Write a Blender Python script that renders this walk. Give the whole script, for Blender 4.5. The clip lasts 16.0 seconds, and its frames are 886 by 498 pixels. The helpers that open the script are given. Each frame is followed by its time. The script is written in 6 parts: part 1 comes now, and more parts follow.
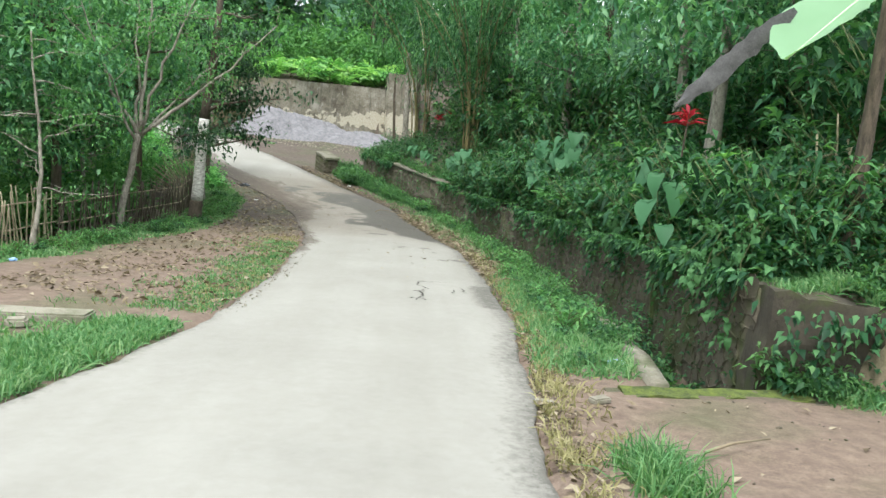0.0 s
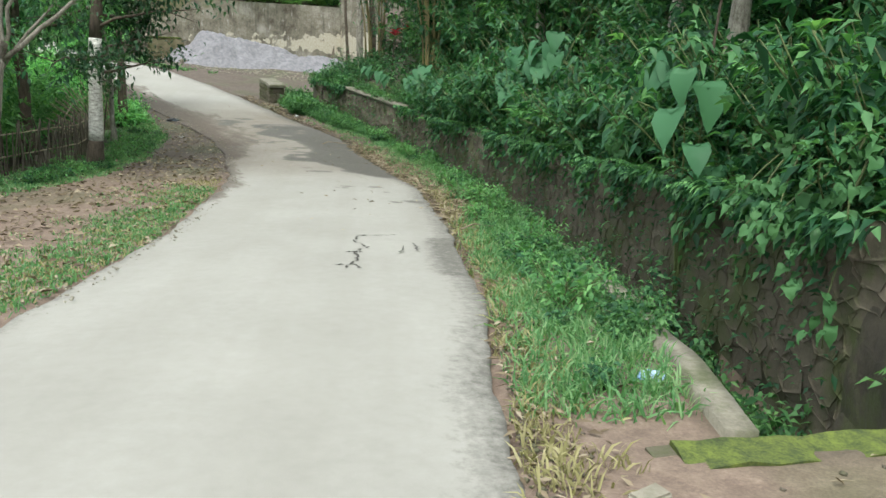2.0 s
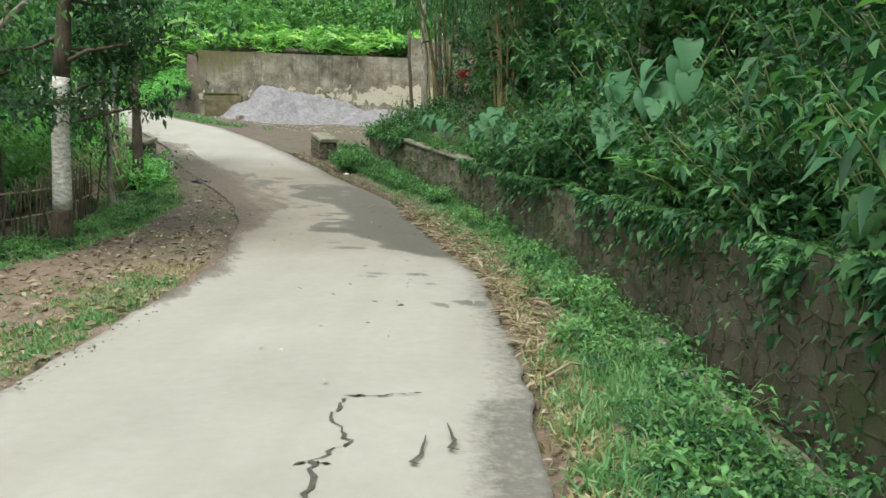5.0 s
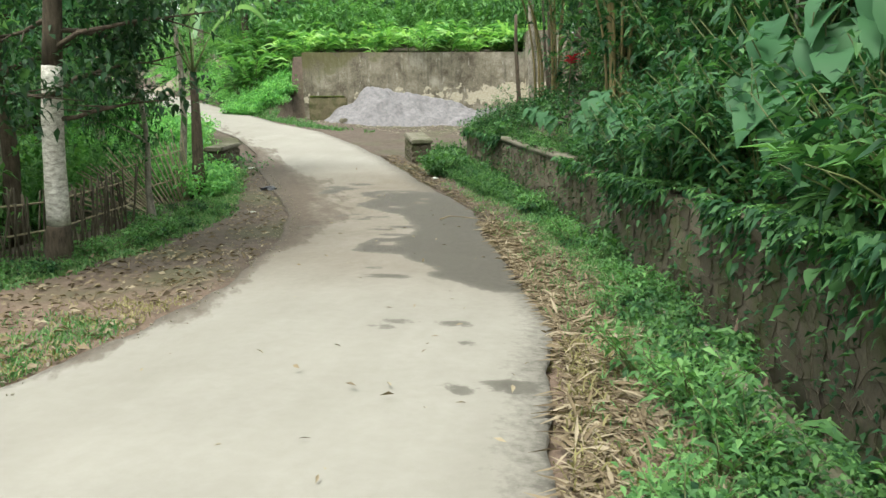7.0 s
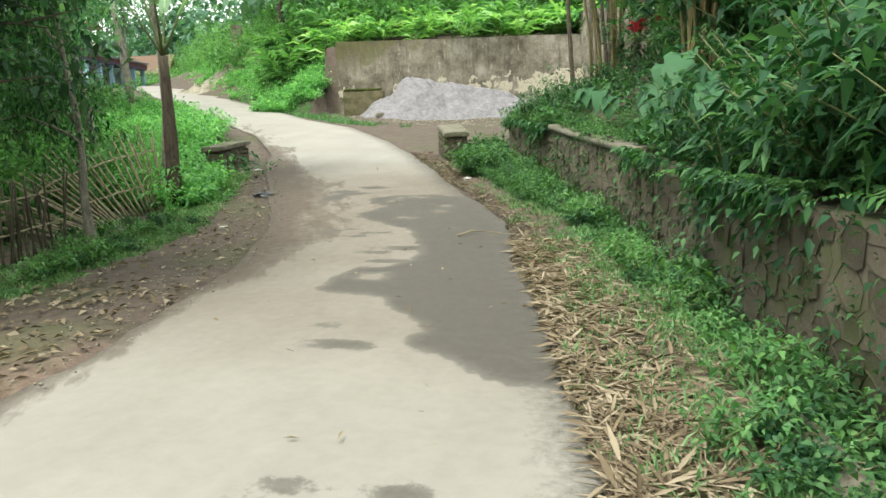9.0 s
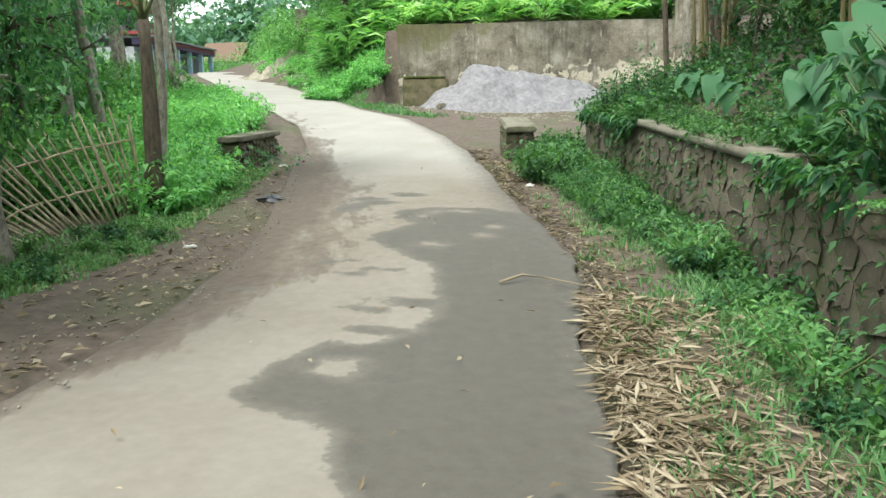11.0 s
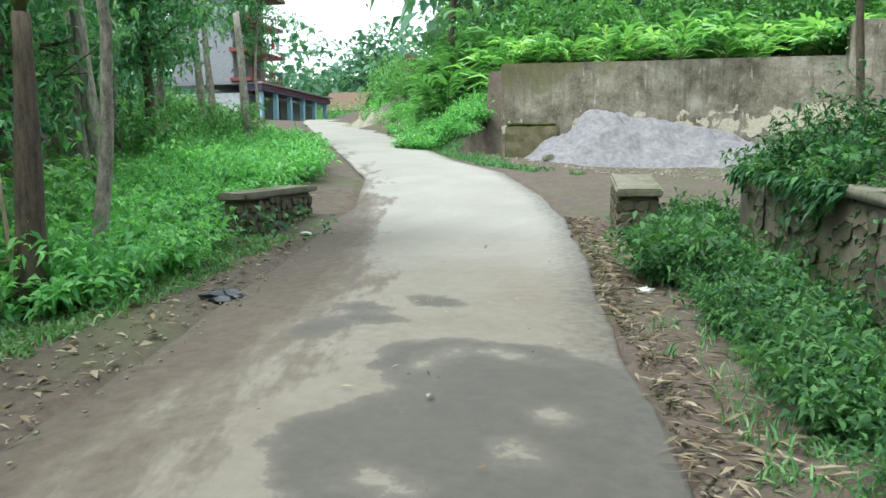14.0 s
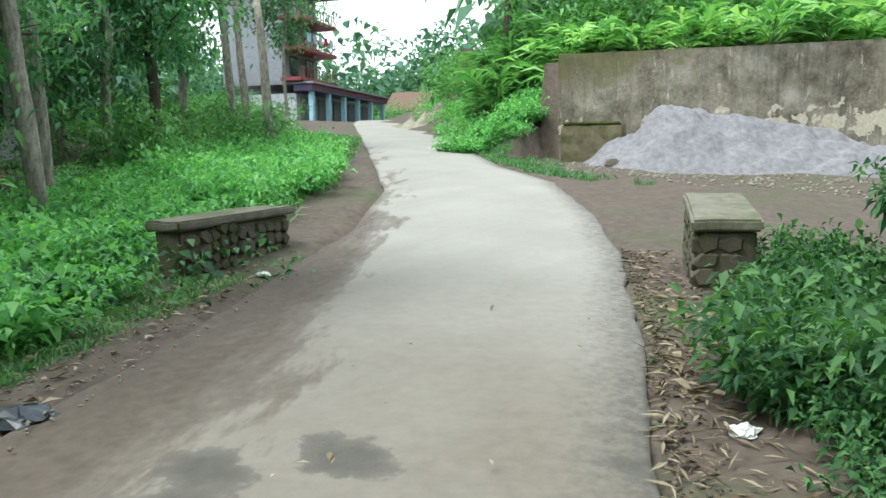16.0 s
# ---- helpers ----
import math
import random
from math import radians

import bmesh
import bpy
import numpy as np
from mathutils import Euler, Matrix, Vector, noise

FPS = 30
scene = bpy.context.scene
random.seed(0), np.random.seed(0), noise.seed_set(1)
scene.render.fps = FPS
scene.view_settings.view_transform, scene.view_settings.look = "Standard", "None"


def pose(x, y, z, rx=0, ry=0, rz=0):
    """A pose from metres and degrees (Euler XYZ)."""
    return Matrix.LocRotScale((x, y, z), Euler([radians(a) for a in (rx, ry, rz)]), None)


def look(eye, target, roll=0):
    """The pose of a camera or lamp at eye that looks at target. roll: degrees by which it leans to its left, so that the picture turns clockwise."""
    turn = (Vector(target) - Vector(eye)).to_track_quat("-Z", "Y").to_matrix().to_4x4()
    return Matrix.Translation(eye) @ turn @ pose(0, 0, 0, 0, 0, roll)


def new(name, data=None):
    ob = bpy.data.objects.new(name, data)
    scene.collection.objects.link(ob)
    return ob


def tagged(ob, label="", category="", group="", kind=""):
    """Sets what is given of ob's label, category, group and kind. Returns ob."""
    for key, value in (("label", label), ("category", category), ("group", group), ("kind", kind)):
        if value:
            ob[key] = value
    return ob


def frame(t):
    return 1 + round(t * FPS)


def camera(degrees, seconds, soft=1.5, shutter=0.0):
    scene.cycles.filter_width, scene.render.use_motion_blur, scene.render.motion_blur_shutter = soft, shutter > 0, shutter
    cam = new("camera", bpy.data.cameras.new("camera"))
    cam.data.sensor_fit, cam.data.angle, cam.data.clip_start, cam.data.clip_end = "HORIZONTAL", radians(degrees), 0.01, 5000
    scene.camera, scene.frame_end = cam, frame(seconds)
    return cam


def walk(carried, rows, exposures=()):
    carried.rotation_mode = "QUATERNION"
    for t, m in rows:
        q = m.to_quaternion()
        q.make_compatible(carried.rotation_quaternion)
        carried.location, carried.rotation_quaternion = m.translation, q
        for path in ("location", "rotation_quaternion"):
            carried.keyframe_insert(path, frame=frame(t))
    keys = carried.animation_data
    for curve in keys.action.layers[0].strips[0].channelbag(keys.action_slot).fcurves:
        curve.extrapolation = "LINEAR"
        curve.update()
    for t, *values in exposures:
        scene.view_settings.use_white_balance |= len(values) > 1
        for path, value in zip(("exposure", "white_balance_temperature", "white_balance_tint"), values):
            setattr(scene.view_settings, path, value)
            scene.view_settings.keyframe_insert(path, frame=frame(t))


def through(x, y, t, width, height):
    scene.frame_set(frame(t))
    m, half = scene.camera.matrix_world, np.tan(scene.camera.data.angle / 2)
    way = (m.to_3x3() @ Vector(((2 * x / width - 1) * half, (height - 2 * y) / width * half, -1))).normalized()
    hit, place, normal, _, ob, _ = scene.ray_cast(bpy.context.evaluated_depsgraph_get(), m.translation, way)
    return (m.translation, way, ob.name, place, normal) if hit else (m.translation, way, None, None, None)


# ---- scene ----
cam = camera(62.0, 16.0)
PATH = [
    (0, (0.042, -0.035, 2.6), (0.141, 1.935, 2.271), 4.6),
    (0.5, (0.074, 0.807, 2.546), (0.201, 2.757, 2.121), 3.5),
    (1, (0.244, 1.661, 2.447), (0.387, 3.604, 1.997), 2.6),
    (1.5, (0.389, 2.348, 2.353), (0.556, 4.28, 1.864), 2.3),
    (2, (0.557, 2.949, 2.261), (0.727, 4.875, 1.748), 2.2),
    (2.5, (0.69, 3.625, 2.15), (0.855, 5.546, 1.621), 2.1),
    (3, (0.797, 4.196, 2.102), (0.944, 6.119, 1.575), 1.7),
    (3.5, (0.849, 4.838, 2.066), (0.972, 6.772, 1.569), 1.3),
    (4, (0.91, 5.53, 2.01), (0.997, 7.476, 1.556), 1.0),
    (4.5, (0.943, 6.405, 1.923), (0.975, 8.363, 1.519), 0.7),
    (4.7, (0.947, 6.784, 1.907), (0.95, 8.748, 1.533), 0.7),
    (6.8, (1.606, 10.091, 1.6), (1.224, 12.02, 1.235), -0.7),
    (7, (1.598, 10.355, 1.606), (1.197, 12.281, 1.247), -1.0),
    (7.5, (1.611, 11.249, 1.518), (1.161, 13.171, 1.197), -1.2),
    (8, (1.575, 12.042, 1.484), (1.089, 13.953, 1.152), -1.9),
    (8.5, (1.528, 12.868, 1.398), (1.005, 14.768, 1.055), -2.2),
    (8.7, (1.499, 13.219, 1.379), (0.961, 15.113, 1.027), -2.4),
    (10.8, (0.889, 16.599, 1.268), (0.166, 18.423, 0.882), -1.4),
    (11, (0.834, 16.875, 1.256), (0.09, 18.695, 0.886), -1.3),
    (11.5, (0.666, 17.64, 1.242), (-0.126, 19.447, 0.912), -0.8),
    (12, (0.525, 18.455, 1.224), (-0.324, 20.242, 0.93), -0.6),
    (12.5, (0.293, 19.229, 1.199), (-0.601, 21.0, 0.946), -0.1),
    (13, (0.041, 19.927, 1.208), (-0.897, 21.68, 0.99), 0.2),
    (13.5, (-0.156, 20.705, 1.253), (-1.152, 22.429, 1.056), 0.1),
    (14, (-0.286, 21.374, 1.247), (-1.335, 23.061, 1.017), -0.2),
    (14.5, (-0.541, 22.112, 1.246), (-1.63, 23.766, 0.963), 0.0),
    (15, (-0.776, 22.908, 1.284), (-1.912, 24.53, 1.002), -0.1),
    (15.5, (-1.045, 23.713, 1.353), (-2.224, 25.309, 1.101), -0.4),
    (16, (-1.304, 24.413, 1.425), (-2.512, 25.99, 1.195), -0.5),
]
walk(cam, [(t, look(eye, target, roll)) for t, eye, target, roll in PATH], [(0, 1.2, 6250, 7), (3, 0.98, 6350, 5), (8, 1.21, 6850, 5), (12, 1.37, 6300, 5), (14, 1.2, 6050, 3), (16, 1.14, 6050, 4)])

# ---------- world and light ----------
SUN_EL, SUN_AZ = radians(62), radians(200)
world = bpy.data.worlds.new("overcast_sky")
scene.world = world
world.use_nodes = True
wn, wl = world.node_tree.nodes, world.node_tree.links
sky = wn.new("ShaderNodeTexSky")
sky.sky_type, sky.sun_disc = "NISHITA", False
sky.sun_elevation, sky.sun_rotation = SUN_EL, SUN_AZ
sky.air_density, sky.dust_density, sky.ozone_density = 1.0, 6.0, 1.0
soft_sky = wn.new("ShaderNodeHueSaturation")
soft_sky.inputs["Saturation"].default_value = 0.35
wl.new(sky.outputs[0], soft_sky.inputs["Color"])
cloud = wn.new("ShaderNodeMix")
cloud.data_type = "RGBA"
cloud.inputs[0].default_value = 0.6
cloud.inputs[7].default_value = (7.6, 7.9, 8.1, 1)
wl.new(soft_sky.outputs[0], cloud.inputs[6])
wl.new(cloud.outputs[2], wn["Background"].inputs["Color"])
wn["Background"].inputs["Strength"].default_value = 0.15
sun = new("sun", bpy.data.lights.new("sun", "SUN"))
sun.data.energy, sun.data.angle, sun.data.color = 1.5, radians(25), (1.0, 0.96, 0.88)
sun.matrix_world = look((0, 0, 30), (30 * math.sin(SUN_AZ) * -0.53, 30 * math.cos(SUN_AZ) * -0.53, 0))

# ---------- materials ----------


class Nodes:
    """A small node builder for one material."""

    def __init__(self, name):
        self.m = bpy.data.materials.new(name)
        self.m.use_nodes = True
        self.t = self.m.node_tree
        self.b = self.t.nodes["Principled BSDF"]
        self.out = self.t.nodes["Material Output"]
        self.co = self.t.nodes.new("ShaderNodeNewGeometry").outputs["Position"]

    def link(self, a, b):
        self.t.links.new(a, b)

    def turned(self, angle):
        """Places turned about z, for grain that runs with the lane."""
        mp = self.t.nodes.new("ShaderNodeMapping")
        mp.inputs["Rotation"].default_value = (0, 0, angle)
        self.link(self.co, mp.inputs["Vector"])
        return mp.outputs[0]

    def noise(self, scale, detail=4.0, rough=0.6, stretch=None, co=None):
        n = self.t.nodes.new("ShaderNodeTexNoise")
        n.inputs["Scale"].default_value, n.inputs["Detail"].default_value, n.inputs["Roughness"].default_value = scale, detail, rough
        src = co or self.co
        if stretch:
            mp = self.t.nodes.new("ShaderNodeMapping")
            mp.inputs["Scale"].default_value = stretch
            self.link(src, mp.inputs["Vector"])
            src = mp.outputs[0]
        self.link(src, n.inputs["Vector"])
        return n.outputs[0]

    def ramp(self, fac, stops):
        r = self.t.nodes.new("ShaderNodeValToRGB")
        e = r.color_ramp.elements
        while len(e) < len(stops):
            e.new(0.5)
        for el, (p, c) in zip(e, stops):
            el.position = p
            el.color = (*c, 1) if len(c) == 3 else (c[0], c[0], c[0], 1)
        self.link(fac, r.inputs[0])
        return r.outputs[0]

    def mix(self, fac, a, b):
        x = self.t.nodes.new("ShaderNodeMix")
        x.data_type = "RGBA"
        for v, s in ((fac, 0), (a, 6), (b, 7)):
            if hasattr(v, "links"):
                self.link(v, x.inputs[s])
            else:
                x.inputs[s].default_value = (*v, 1) if isinstance(v, tuple) else v
        return x.outputs[2]

    def math(self, op, a, b=0.0):
        x = self.t.nodes.new("ShaderNodeMath")
        x.operation = op
        for v, s in ((a, 0), (b, 1)):
            if hasattr(v, "links"):
                self.link(v, x.inputs[s])
            else:
                x.inputs[s].default_value = v
        return x.outputs[0]

    def axis(self, n):
        s = self.t.nodes.new("ShaderNodeSeparateXYZ")
        self.link(self.co, s.inputs[0])
        return s.outputs[n]

    def bump(self, height, strength=0.4, dist=0.02):
        n = self.t.nodes.new("ShaderNodeBump")
        n.inputs["Strength"].default_value, n.inputs["Distance"].default_value = strength, dist
        self.link(height, n.inputs["Height"])
        self.link(n.outputs[0], self.b.inputs["Normal"])

    def done(self, color, rough=0.8):
        for v, s in ((color, "Base Color"), (rough, "Roughness")):
            if hasattr(v, "links"):
                self.link(v, self.b.inputs[s])
            else:
                self.b.inputs[s].default_value = (*v, 1) if isinstance(v, tuple) else v
        return self.m


def plain(name, a, b, scale=6.0, rough=0.75, bump=0.3, stretch=None):
    """Two tones mixed by noise at two scales."""
    k = Nodes(name)
    n1, n2 = k.noise(scale, 5, 0.65, stretch), k.noise(scale * 7, 3, 0.6, stretch)
    f = k.math("ADD", k.math("MULTIPLY", n1, 0.65), k.math("MULTIPLY", n2, 0.35))
    k.bump(f, bump, 0.01)
    return k.done(k.ramp(f, [(0.38, a), (0.62, b)]), rough)


def leafy(name, dark, mid, light, rough=0.42, through=0.3, patch=0.9):
    """Leaves: each leaf its own green, patches of older and younger growth, light passing through."""
    k = Nodes(name)
    geo = k.t.nodes.new("ShaderNodeNewGeometry")
    info = k.t.nodes.new("ShaderNodeObjectInfo")
    f = k.math("ADD", k.math("MULTIPLY", geo.outputs["Random Per Island"], 0.55), k.math("MULTIPLY", k.noise(patch, 3), 0.35))
    f = k.math("ADD", f, k.math("MULTIPLY", info.outputs["Random"], 0.15))
    col = k.ramp(f, [(0.2, dark), (0.5, mid), (0.82, light)])
    k.done(col, rough + 0.08)
    k.b.inputs["Specular IOR Level"].default_value = 0.2
    tr = k.t.nodes.new("ShaderNodeBsdfTranslucent")
    warm = k.t.nodes.new("ShaderNodeMix")
    warm.data_type, warm.blend_type = "RGBA", "MULTIPLY"
    warm.inputs[0].default_value = 1.0
    warm.inputs[7].default_value = (1.3, 1.5, 0.7, 1)
    k.link(col, warm.inputs[6])
    k.link(warm.outputs[2], tr.inputs["Color"])
    mx = k.t.nodes.new("ShaderNodeMixShader")
    mx.inputs[0].default_value = through
    k.link(k.b.outputs[0], mx.inputs[1])
    k.link(tr.outputs[0], mx.inputs[2])
    k.link(mx.outputs[0], k.out.inputs["Surface"])
    return k.m


def road_material():
    k = Nodes("worn_asphalt_road")
    at = k.t.nodes.new("ShaderNodeAttribute")
    at.attribute_name = "damp"
    edge = k.t.nodes.new("ShaderNodeAttribute")
    edge.attribute_name = "edge"
    n1, n2, n3 = k.noise(0.7, 4), k.noise(9, 5, 0.7), k.noise(160, 2, 0.7)
    dusty = k.ramp(k.math("ADD", k.math("MULTIPLY", n1, 0.6), k.math("MULTIPLY", n2, 0.4)),
                   [(0.3, (0.232, 0.223, 0.2)), (0.55, (0.285, 0.276, 0.25)), (0.75, (0.325, 0.315, 0.288))])
    dusty = k.mix(k.math("MULTIPLY", n3, 0.3), dusty, (0.15, 0.145, 0.125))
    dusty = k.mix(k.ramp(k.noise(1.0, 4, 0.55, (1.7, 0.12, 1)), [(0.42, (0.0,)), (0.66, (0.3,))]), dusty, (0.2, 0.19, 0.165))
    # Brown damp earth, darkened further to paint in the canopy's shade on the lane.
    earthy = k.t.nodes.new("ShaderNodeAttribute")
    earthy.attribute_name = "earthy"
    dusty = k.mix(k.math("MULTIPLY", earthy.outputs["Fac"], k.ramp(k.noise(0.5, 5, 0.6), [(0.35, (0.6,)), (0.65, (1.0,))])), dusty, k.ramp(n2, [(0.3, (0.138, 0.12, 0.097)), (0.7, (0.175, 0.155, 0.127))]))
    mud = k.t.nodes.new("ShaderNodeAttribute")
    mud.attribute_name = "mud"
    runs = k.math("ADD", k.math("MULTIPLY", k.noise(1.0, 6, 0.65, (1.5, 0.42, 1), k.turned(-0.55)), 0.75), k.math("MULTIPLY", k.noise(5, 5, 0.65, (1.6, 0.5, 1), k.turned(-0.55)), 0.25))
    m = k.math("ADD", mud.outputs["Fac"], k.math("MULTIPLY", k.math("SUBTRACT", runs, 0.5), 2.0))
    dusty = k.mix(k.ramp(m, [(0.38, (0.0,)), (0.5, (0.6,)), (0.75, (0.95,))]), dusty, k.ramp(n2, [(0.3, (0.06, 0.046, 0.035)), (0.7, (0.106, 0.083, 0.064))]))
    wet = k.ramp(k.math("ADD", k.math("MULTIPLY", n2, 0.5), k.math("MULTIPLY", n3, 0.5)), [(0.3, (0.046, 0.042, 0.035)), (0.7, (0.09, 0.082, 0.068))])
    d = k.math("ADD", at.outputs["Fac"], k.math("MULTIPLY", k.math("SUBTRACT", k.noise(3.6, 8, 0.72), 0.5), 1.5))
    mask = k.ramp(d, [(0.42, (0.0,)), (0.54, (0.68,)), (0.9, (1.0,))])
    col = k.mix(mask, dusty, wet)
    e = k.math("ADD", edge.outputs["Fac"], k.math("MULTIPLY", k.math("SUBTRACT", k.noise(13, 8, 0.75), 0.5), 1.6))
    col = k.mix(k.ramp(e, [(0.45, (0.0,)), (0.8, (0.45,)), (1.1, (0.8,))]), col, k.ramp(n2, [(0.3, (0.05, 0.046, 0.04)), (0.7, (0.105, 0.097, 0.083))]))
    k.bump(k.math("ADD", n3, k.math("MULTIPLY", n2, 0.8)), 0.35, 0.006)
    return k.done(col, k.math("SUBTRACT", 0.92, k.math("MULTIPLY", mask, 0.25)))


def soil_material():
    k = Nodes("bare_reddish_soil")
    n1, n2, n3 = k.noise(0.45, 4), k.noise(7, 6, 0.7), k.noise(55, 4, 0.7)
    soil = k.ramp(k.math("ADD", k.math("MULTIPLY", n2, 0.6), k.math("MULTIPLY", n3, 0.4)),
                  [(0.3, (0.08, 0.056, 0.042)), (0.5, (0.15, 0.108, 0.082)), (0.72, (0.26, 0.198, 0.155))])
    moist = k.t.nodes.new("ShaderNodeAttribute")
    moist.attribute_name = "moist"
    m = k.math("ADD", moist.outputs["Fac"], k.math("MULTIPLY", k.math("SUBTRACT", k.noise(0.8, 5), 0.5), 0.8))
    soil = k.mix(k.ramp(m, [(0.3, (0.0,)), (0.7, (0.9,))]), soil, k.ramp(n2, [(0.3, (0.042, 0.033, 0.026)), (0.7, (0.108, 0.084, 0.067))]))
    green = k.ramp(n3, [(0.3, (0.03, 0.045, 0.015)), (0.7, (0.08, 0.1, 0.035))])
    col = k.mix(k.ramp(n1, [(0.5, (0.0,)), (0.68, (0.6,))]), soil, green)
    k.bump(k.math("ADD", n2, k.math("MULTIPLY", n3, 0.5)), 0.5, 0.025)
    return k.done(col, 0.95)


def plaster_material():
    """Old cement render: grey, black streaks, moss along the top, pale blocks where it has fallen off."""
    k = Nodes("stained_cement_render")
    n1, n2, n3 = k.noise(1.2, 5, 0.65), k.noise(14, 5, 0.7), k.noise(3.0, 6, 0.68, (1.5, 1.5, 0.16))
    base = k.ramp(k.math("ADD", k.math("MULTIPLY", n1, 0.72), k.math("MULTIPLY", n2, 0.28)),
                  [(0.36, (0.07, 0.06, 0.042)), (0.5, (0.19, 0.172, 0.13)), (0.64, (0.33, 0.31, 0.26))])
    base = k.mix(k.ramp(n3, [(0.5, (0.0,)), (0.72, (0.75,))]), base, (0.05, 0.045, 0.032))
    base = k.mix(k.ramp(k.noise(2.2, 6, 0.7, (2.2, 2.2, 0.6)), [(0.61, (0.0,)), (0.66, (0.7,))]), base, (0.42, 0.4, 0.36))
    z = k.axis(2)
    low = k.math("MULTIPLY", k.math("SUBTRACT", 1.0, k.math("ABSOLUTE", k.math("DIVIDE", k.math("SUBTRACT", z, 2.55), 0.62))), 0.42)
    right = k.math("MULTIPLY", k.math("ADD", k.axis(0), 8.5), 0.05)
    pale = k.math("ADD", k.math("ADD", low, right), k.math("MULTIPLY", k.math("SUBTRACT", k.noise(2.3, 4, 0.5), 0.5), 1.5))
    base = k.mix(k.ramp(pale, [(0.4, (0.0,)), (0.43, (1.0,))]), base, k.ramp(n2, [(0.3, (0.33, 0.29, 0.21)), (0.7, (0.52, 0.49, 0.4))]))
    mossy = k.math("ADD", k.math("MULTIPLY", k.math("SUBTRACT", z, 3.9), 0.7), k.math("MULTIPLY", k.math("SUBTRACT", -9.0, k.axis(0)), 0.2))
    mossy = k.math("ADD", mossy, k.math("MULTIPLY", k.math("SUBTRACT", n1, 0.5), 2.4))
    base = k.mix(k.ramp(mossy, [(0.25, (0.0,)), (0.6, (0.75,))]), base, (0.085, 0.085, 0.025))
    k.bump(k.math("ADD", n2, n1), 0.5, 0.03)
    return k.done(base, 0.93)


def stone_material(name, a, b, moss):
    k = Nodes(name)
    info = k.t.nodes.new("ShaderNodeObjectInfo")
    geo = k.t.nodes.new("ShaderNodeNewGeometry")
    n1, n2 = k.noise(4, 5, 0.65), k.noise(30, 4, 0.7)
    f = k.math("ADD", k.math("MULTIPLY", n1, 0.5), k.math("ADD", k.math("MULTIPLY", n2, 0.3), k.math("MULTIPLY", k.math("ADD", info.outputs["Random"], geo.outputs["Random Per Island"]), 0.06)))
    col = k.ramp(f, [(0.3, a), (0.7, b)])
    col = k.mix(k.ramp(k.noise(1.6, 6, 0.7), [(0.48, (0.0,)), (0.62, (moss,))]), col, (0.055, 0.07, 0.02))
    k.bump(k.math("ADD", n1, n2), 0.6, 0.02)
    return k.done(col, 0.92)


M_ROAD, M_SOIL, M_PLASTER = road_material(), soil_material(), plaster_material()
M_STONE = stone_material("mossy_field_stone", (0.05, 0.042, 0.03), (0.14, 0.12, 0.085), 0.85)
M_MORTAR = stone_material("weathered_mortar", (0.055, 0.047, 0.034), (0.145, 0.124, 0.09), 0.8)
M_DAMPSTONE = stone_material("damp_blackened_stone", (0.022, 0.019, 0.014), (0.085, 0.072, 0.05), 0.8)
M_CAP = stone_material("lichened_concrete_cap", (0.1, 0.093, 0.07), (0.25, 0.235, 0.185), 0.75)
M_KERB = stone_material("pale_concrete_kerb", (0.17, 0.155, 0.12), (0.36, 0.34, 0.27), 0.5)
M_STUB = stone_material("mossy_cement_buttress", (0.08, 0.07, 0.04), (0.2, 0.17, 0.1), 0.9)
M_DITCHKERB = stone_material("mossy_concrete_kerb", (0.09, 0.08, 0.06), (0.3, 0.28, 0.22), 0.85)
M_MOSS = plain("bright_moss", (0.025, 0.038, 0.01), (0.11, 0.14, 0.022), 9, 0.95, 1.0)
M_GRAVEL = plain("grey_gravel", (0.115, 0.112, 0.12), (0.215, 0.21, 0.224), 6, 0.95, 1.0)
M_BARK = plain("brown_bark", (0.036, 0.028, 0.02), (0.12, 0.094, 0.068), 8, 0.9, 0.8, (3, 3, 0.6))
M_PALEBARK = plain("pale_lichened_bark", (0.11, 0.096, 0.075), (0.36, 0.335, 0.285), 7, 0.9, 0.6, (2, 2, 0.8))
M_PAINTED = plain("lime_washed_bark", (0.24, 0.23, 0.2), (0.8, 0.79, 0.75), 11, 0.85, 0.6, (1, 1, 2.2))
M_STEM = plain("green_stem", (0.05, 0.07, 0.02), (0.12, 0.15, 0.05), 9, 0.6, 0.2)
M_CULM = plain("yellow_green_bamboo_culm", (0.1, 0.085, 0.035), (0.25, 0.2, 0.085), 5, 0.5, 0.15, (4, 4, 0.5))
M_SLAT = plain("weathered_bamboo_slat", (0.2, 0.165, 0.1), (0.47, 0.41, 0.29), 6, 0.75, 0.3, (4, 4, 0.7))
M_OLDSLAT = plain("dark_weathered_stake", (0.045, 0.038, 0.026), (0.15, 0.13, 0.095), 6, 0.85, 0.4, (4, 4, 0.7))
M_DEAD = plain("dead_grey_leaf", (0.05, 0.05, 0.05), (0.11, 0.11, 0.11), 8, 0.8, 0.4)
M_LEAF = leafy("bank_leaf", (0.011, 0.04, 0.019), (0.031, 0.105, 0.046), (0.11, 0.24, 0.095), 0.4, 0.33)
M_LEAF2 = leafy("fresh_leaf", (0.046, 0.125, 0.047), (0.092, 0.230, 0.081), (0.175, 0.350, 0.128), 0.42, 0.38)
M_LEAF3 = leafy("verge_weed_leaf", (0.018, 0.058, 0.024), (0.044, 0.12, 0.046), (0.115, 0.24, 0.084), 0.42, 0.36)
M_WEED = leafy("weed_leaf", (0.073, 0.207, 0.079), (0.146, 0.378, 0.134), (0.281, 0.549, 0.207), 0.45, 0.42)
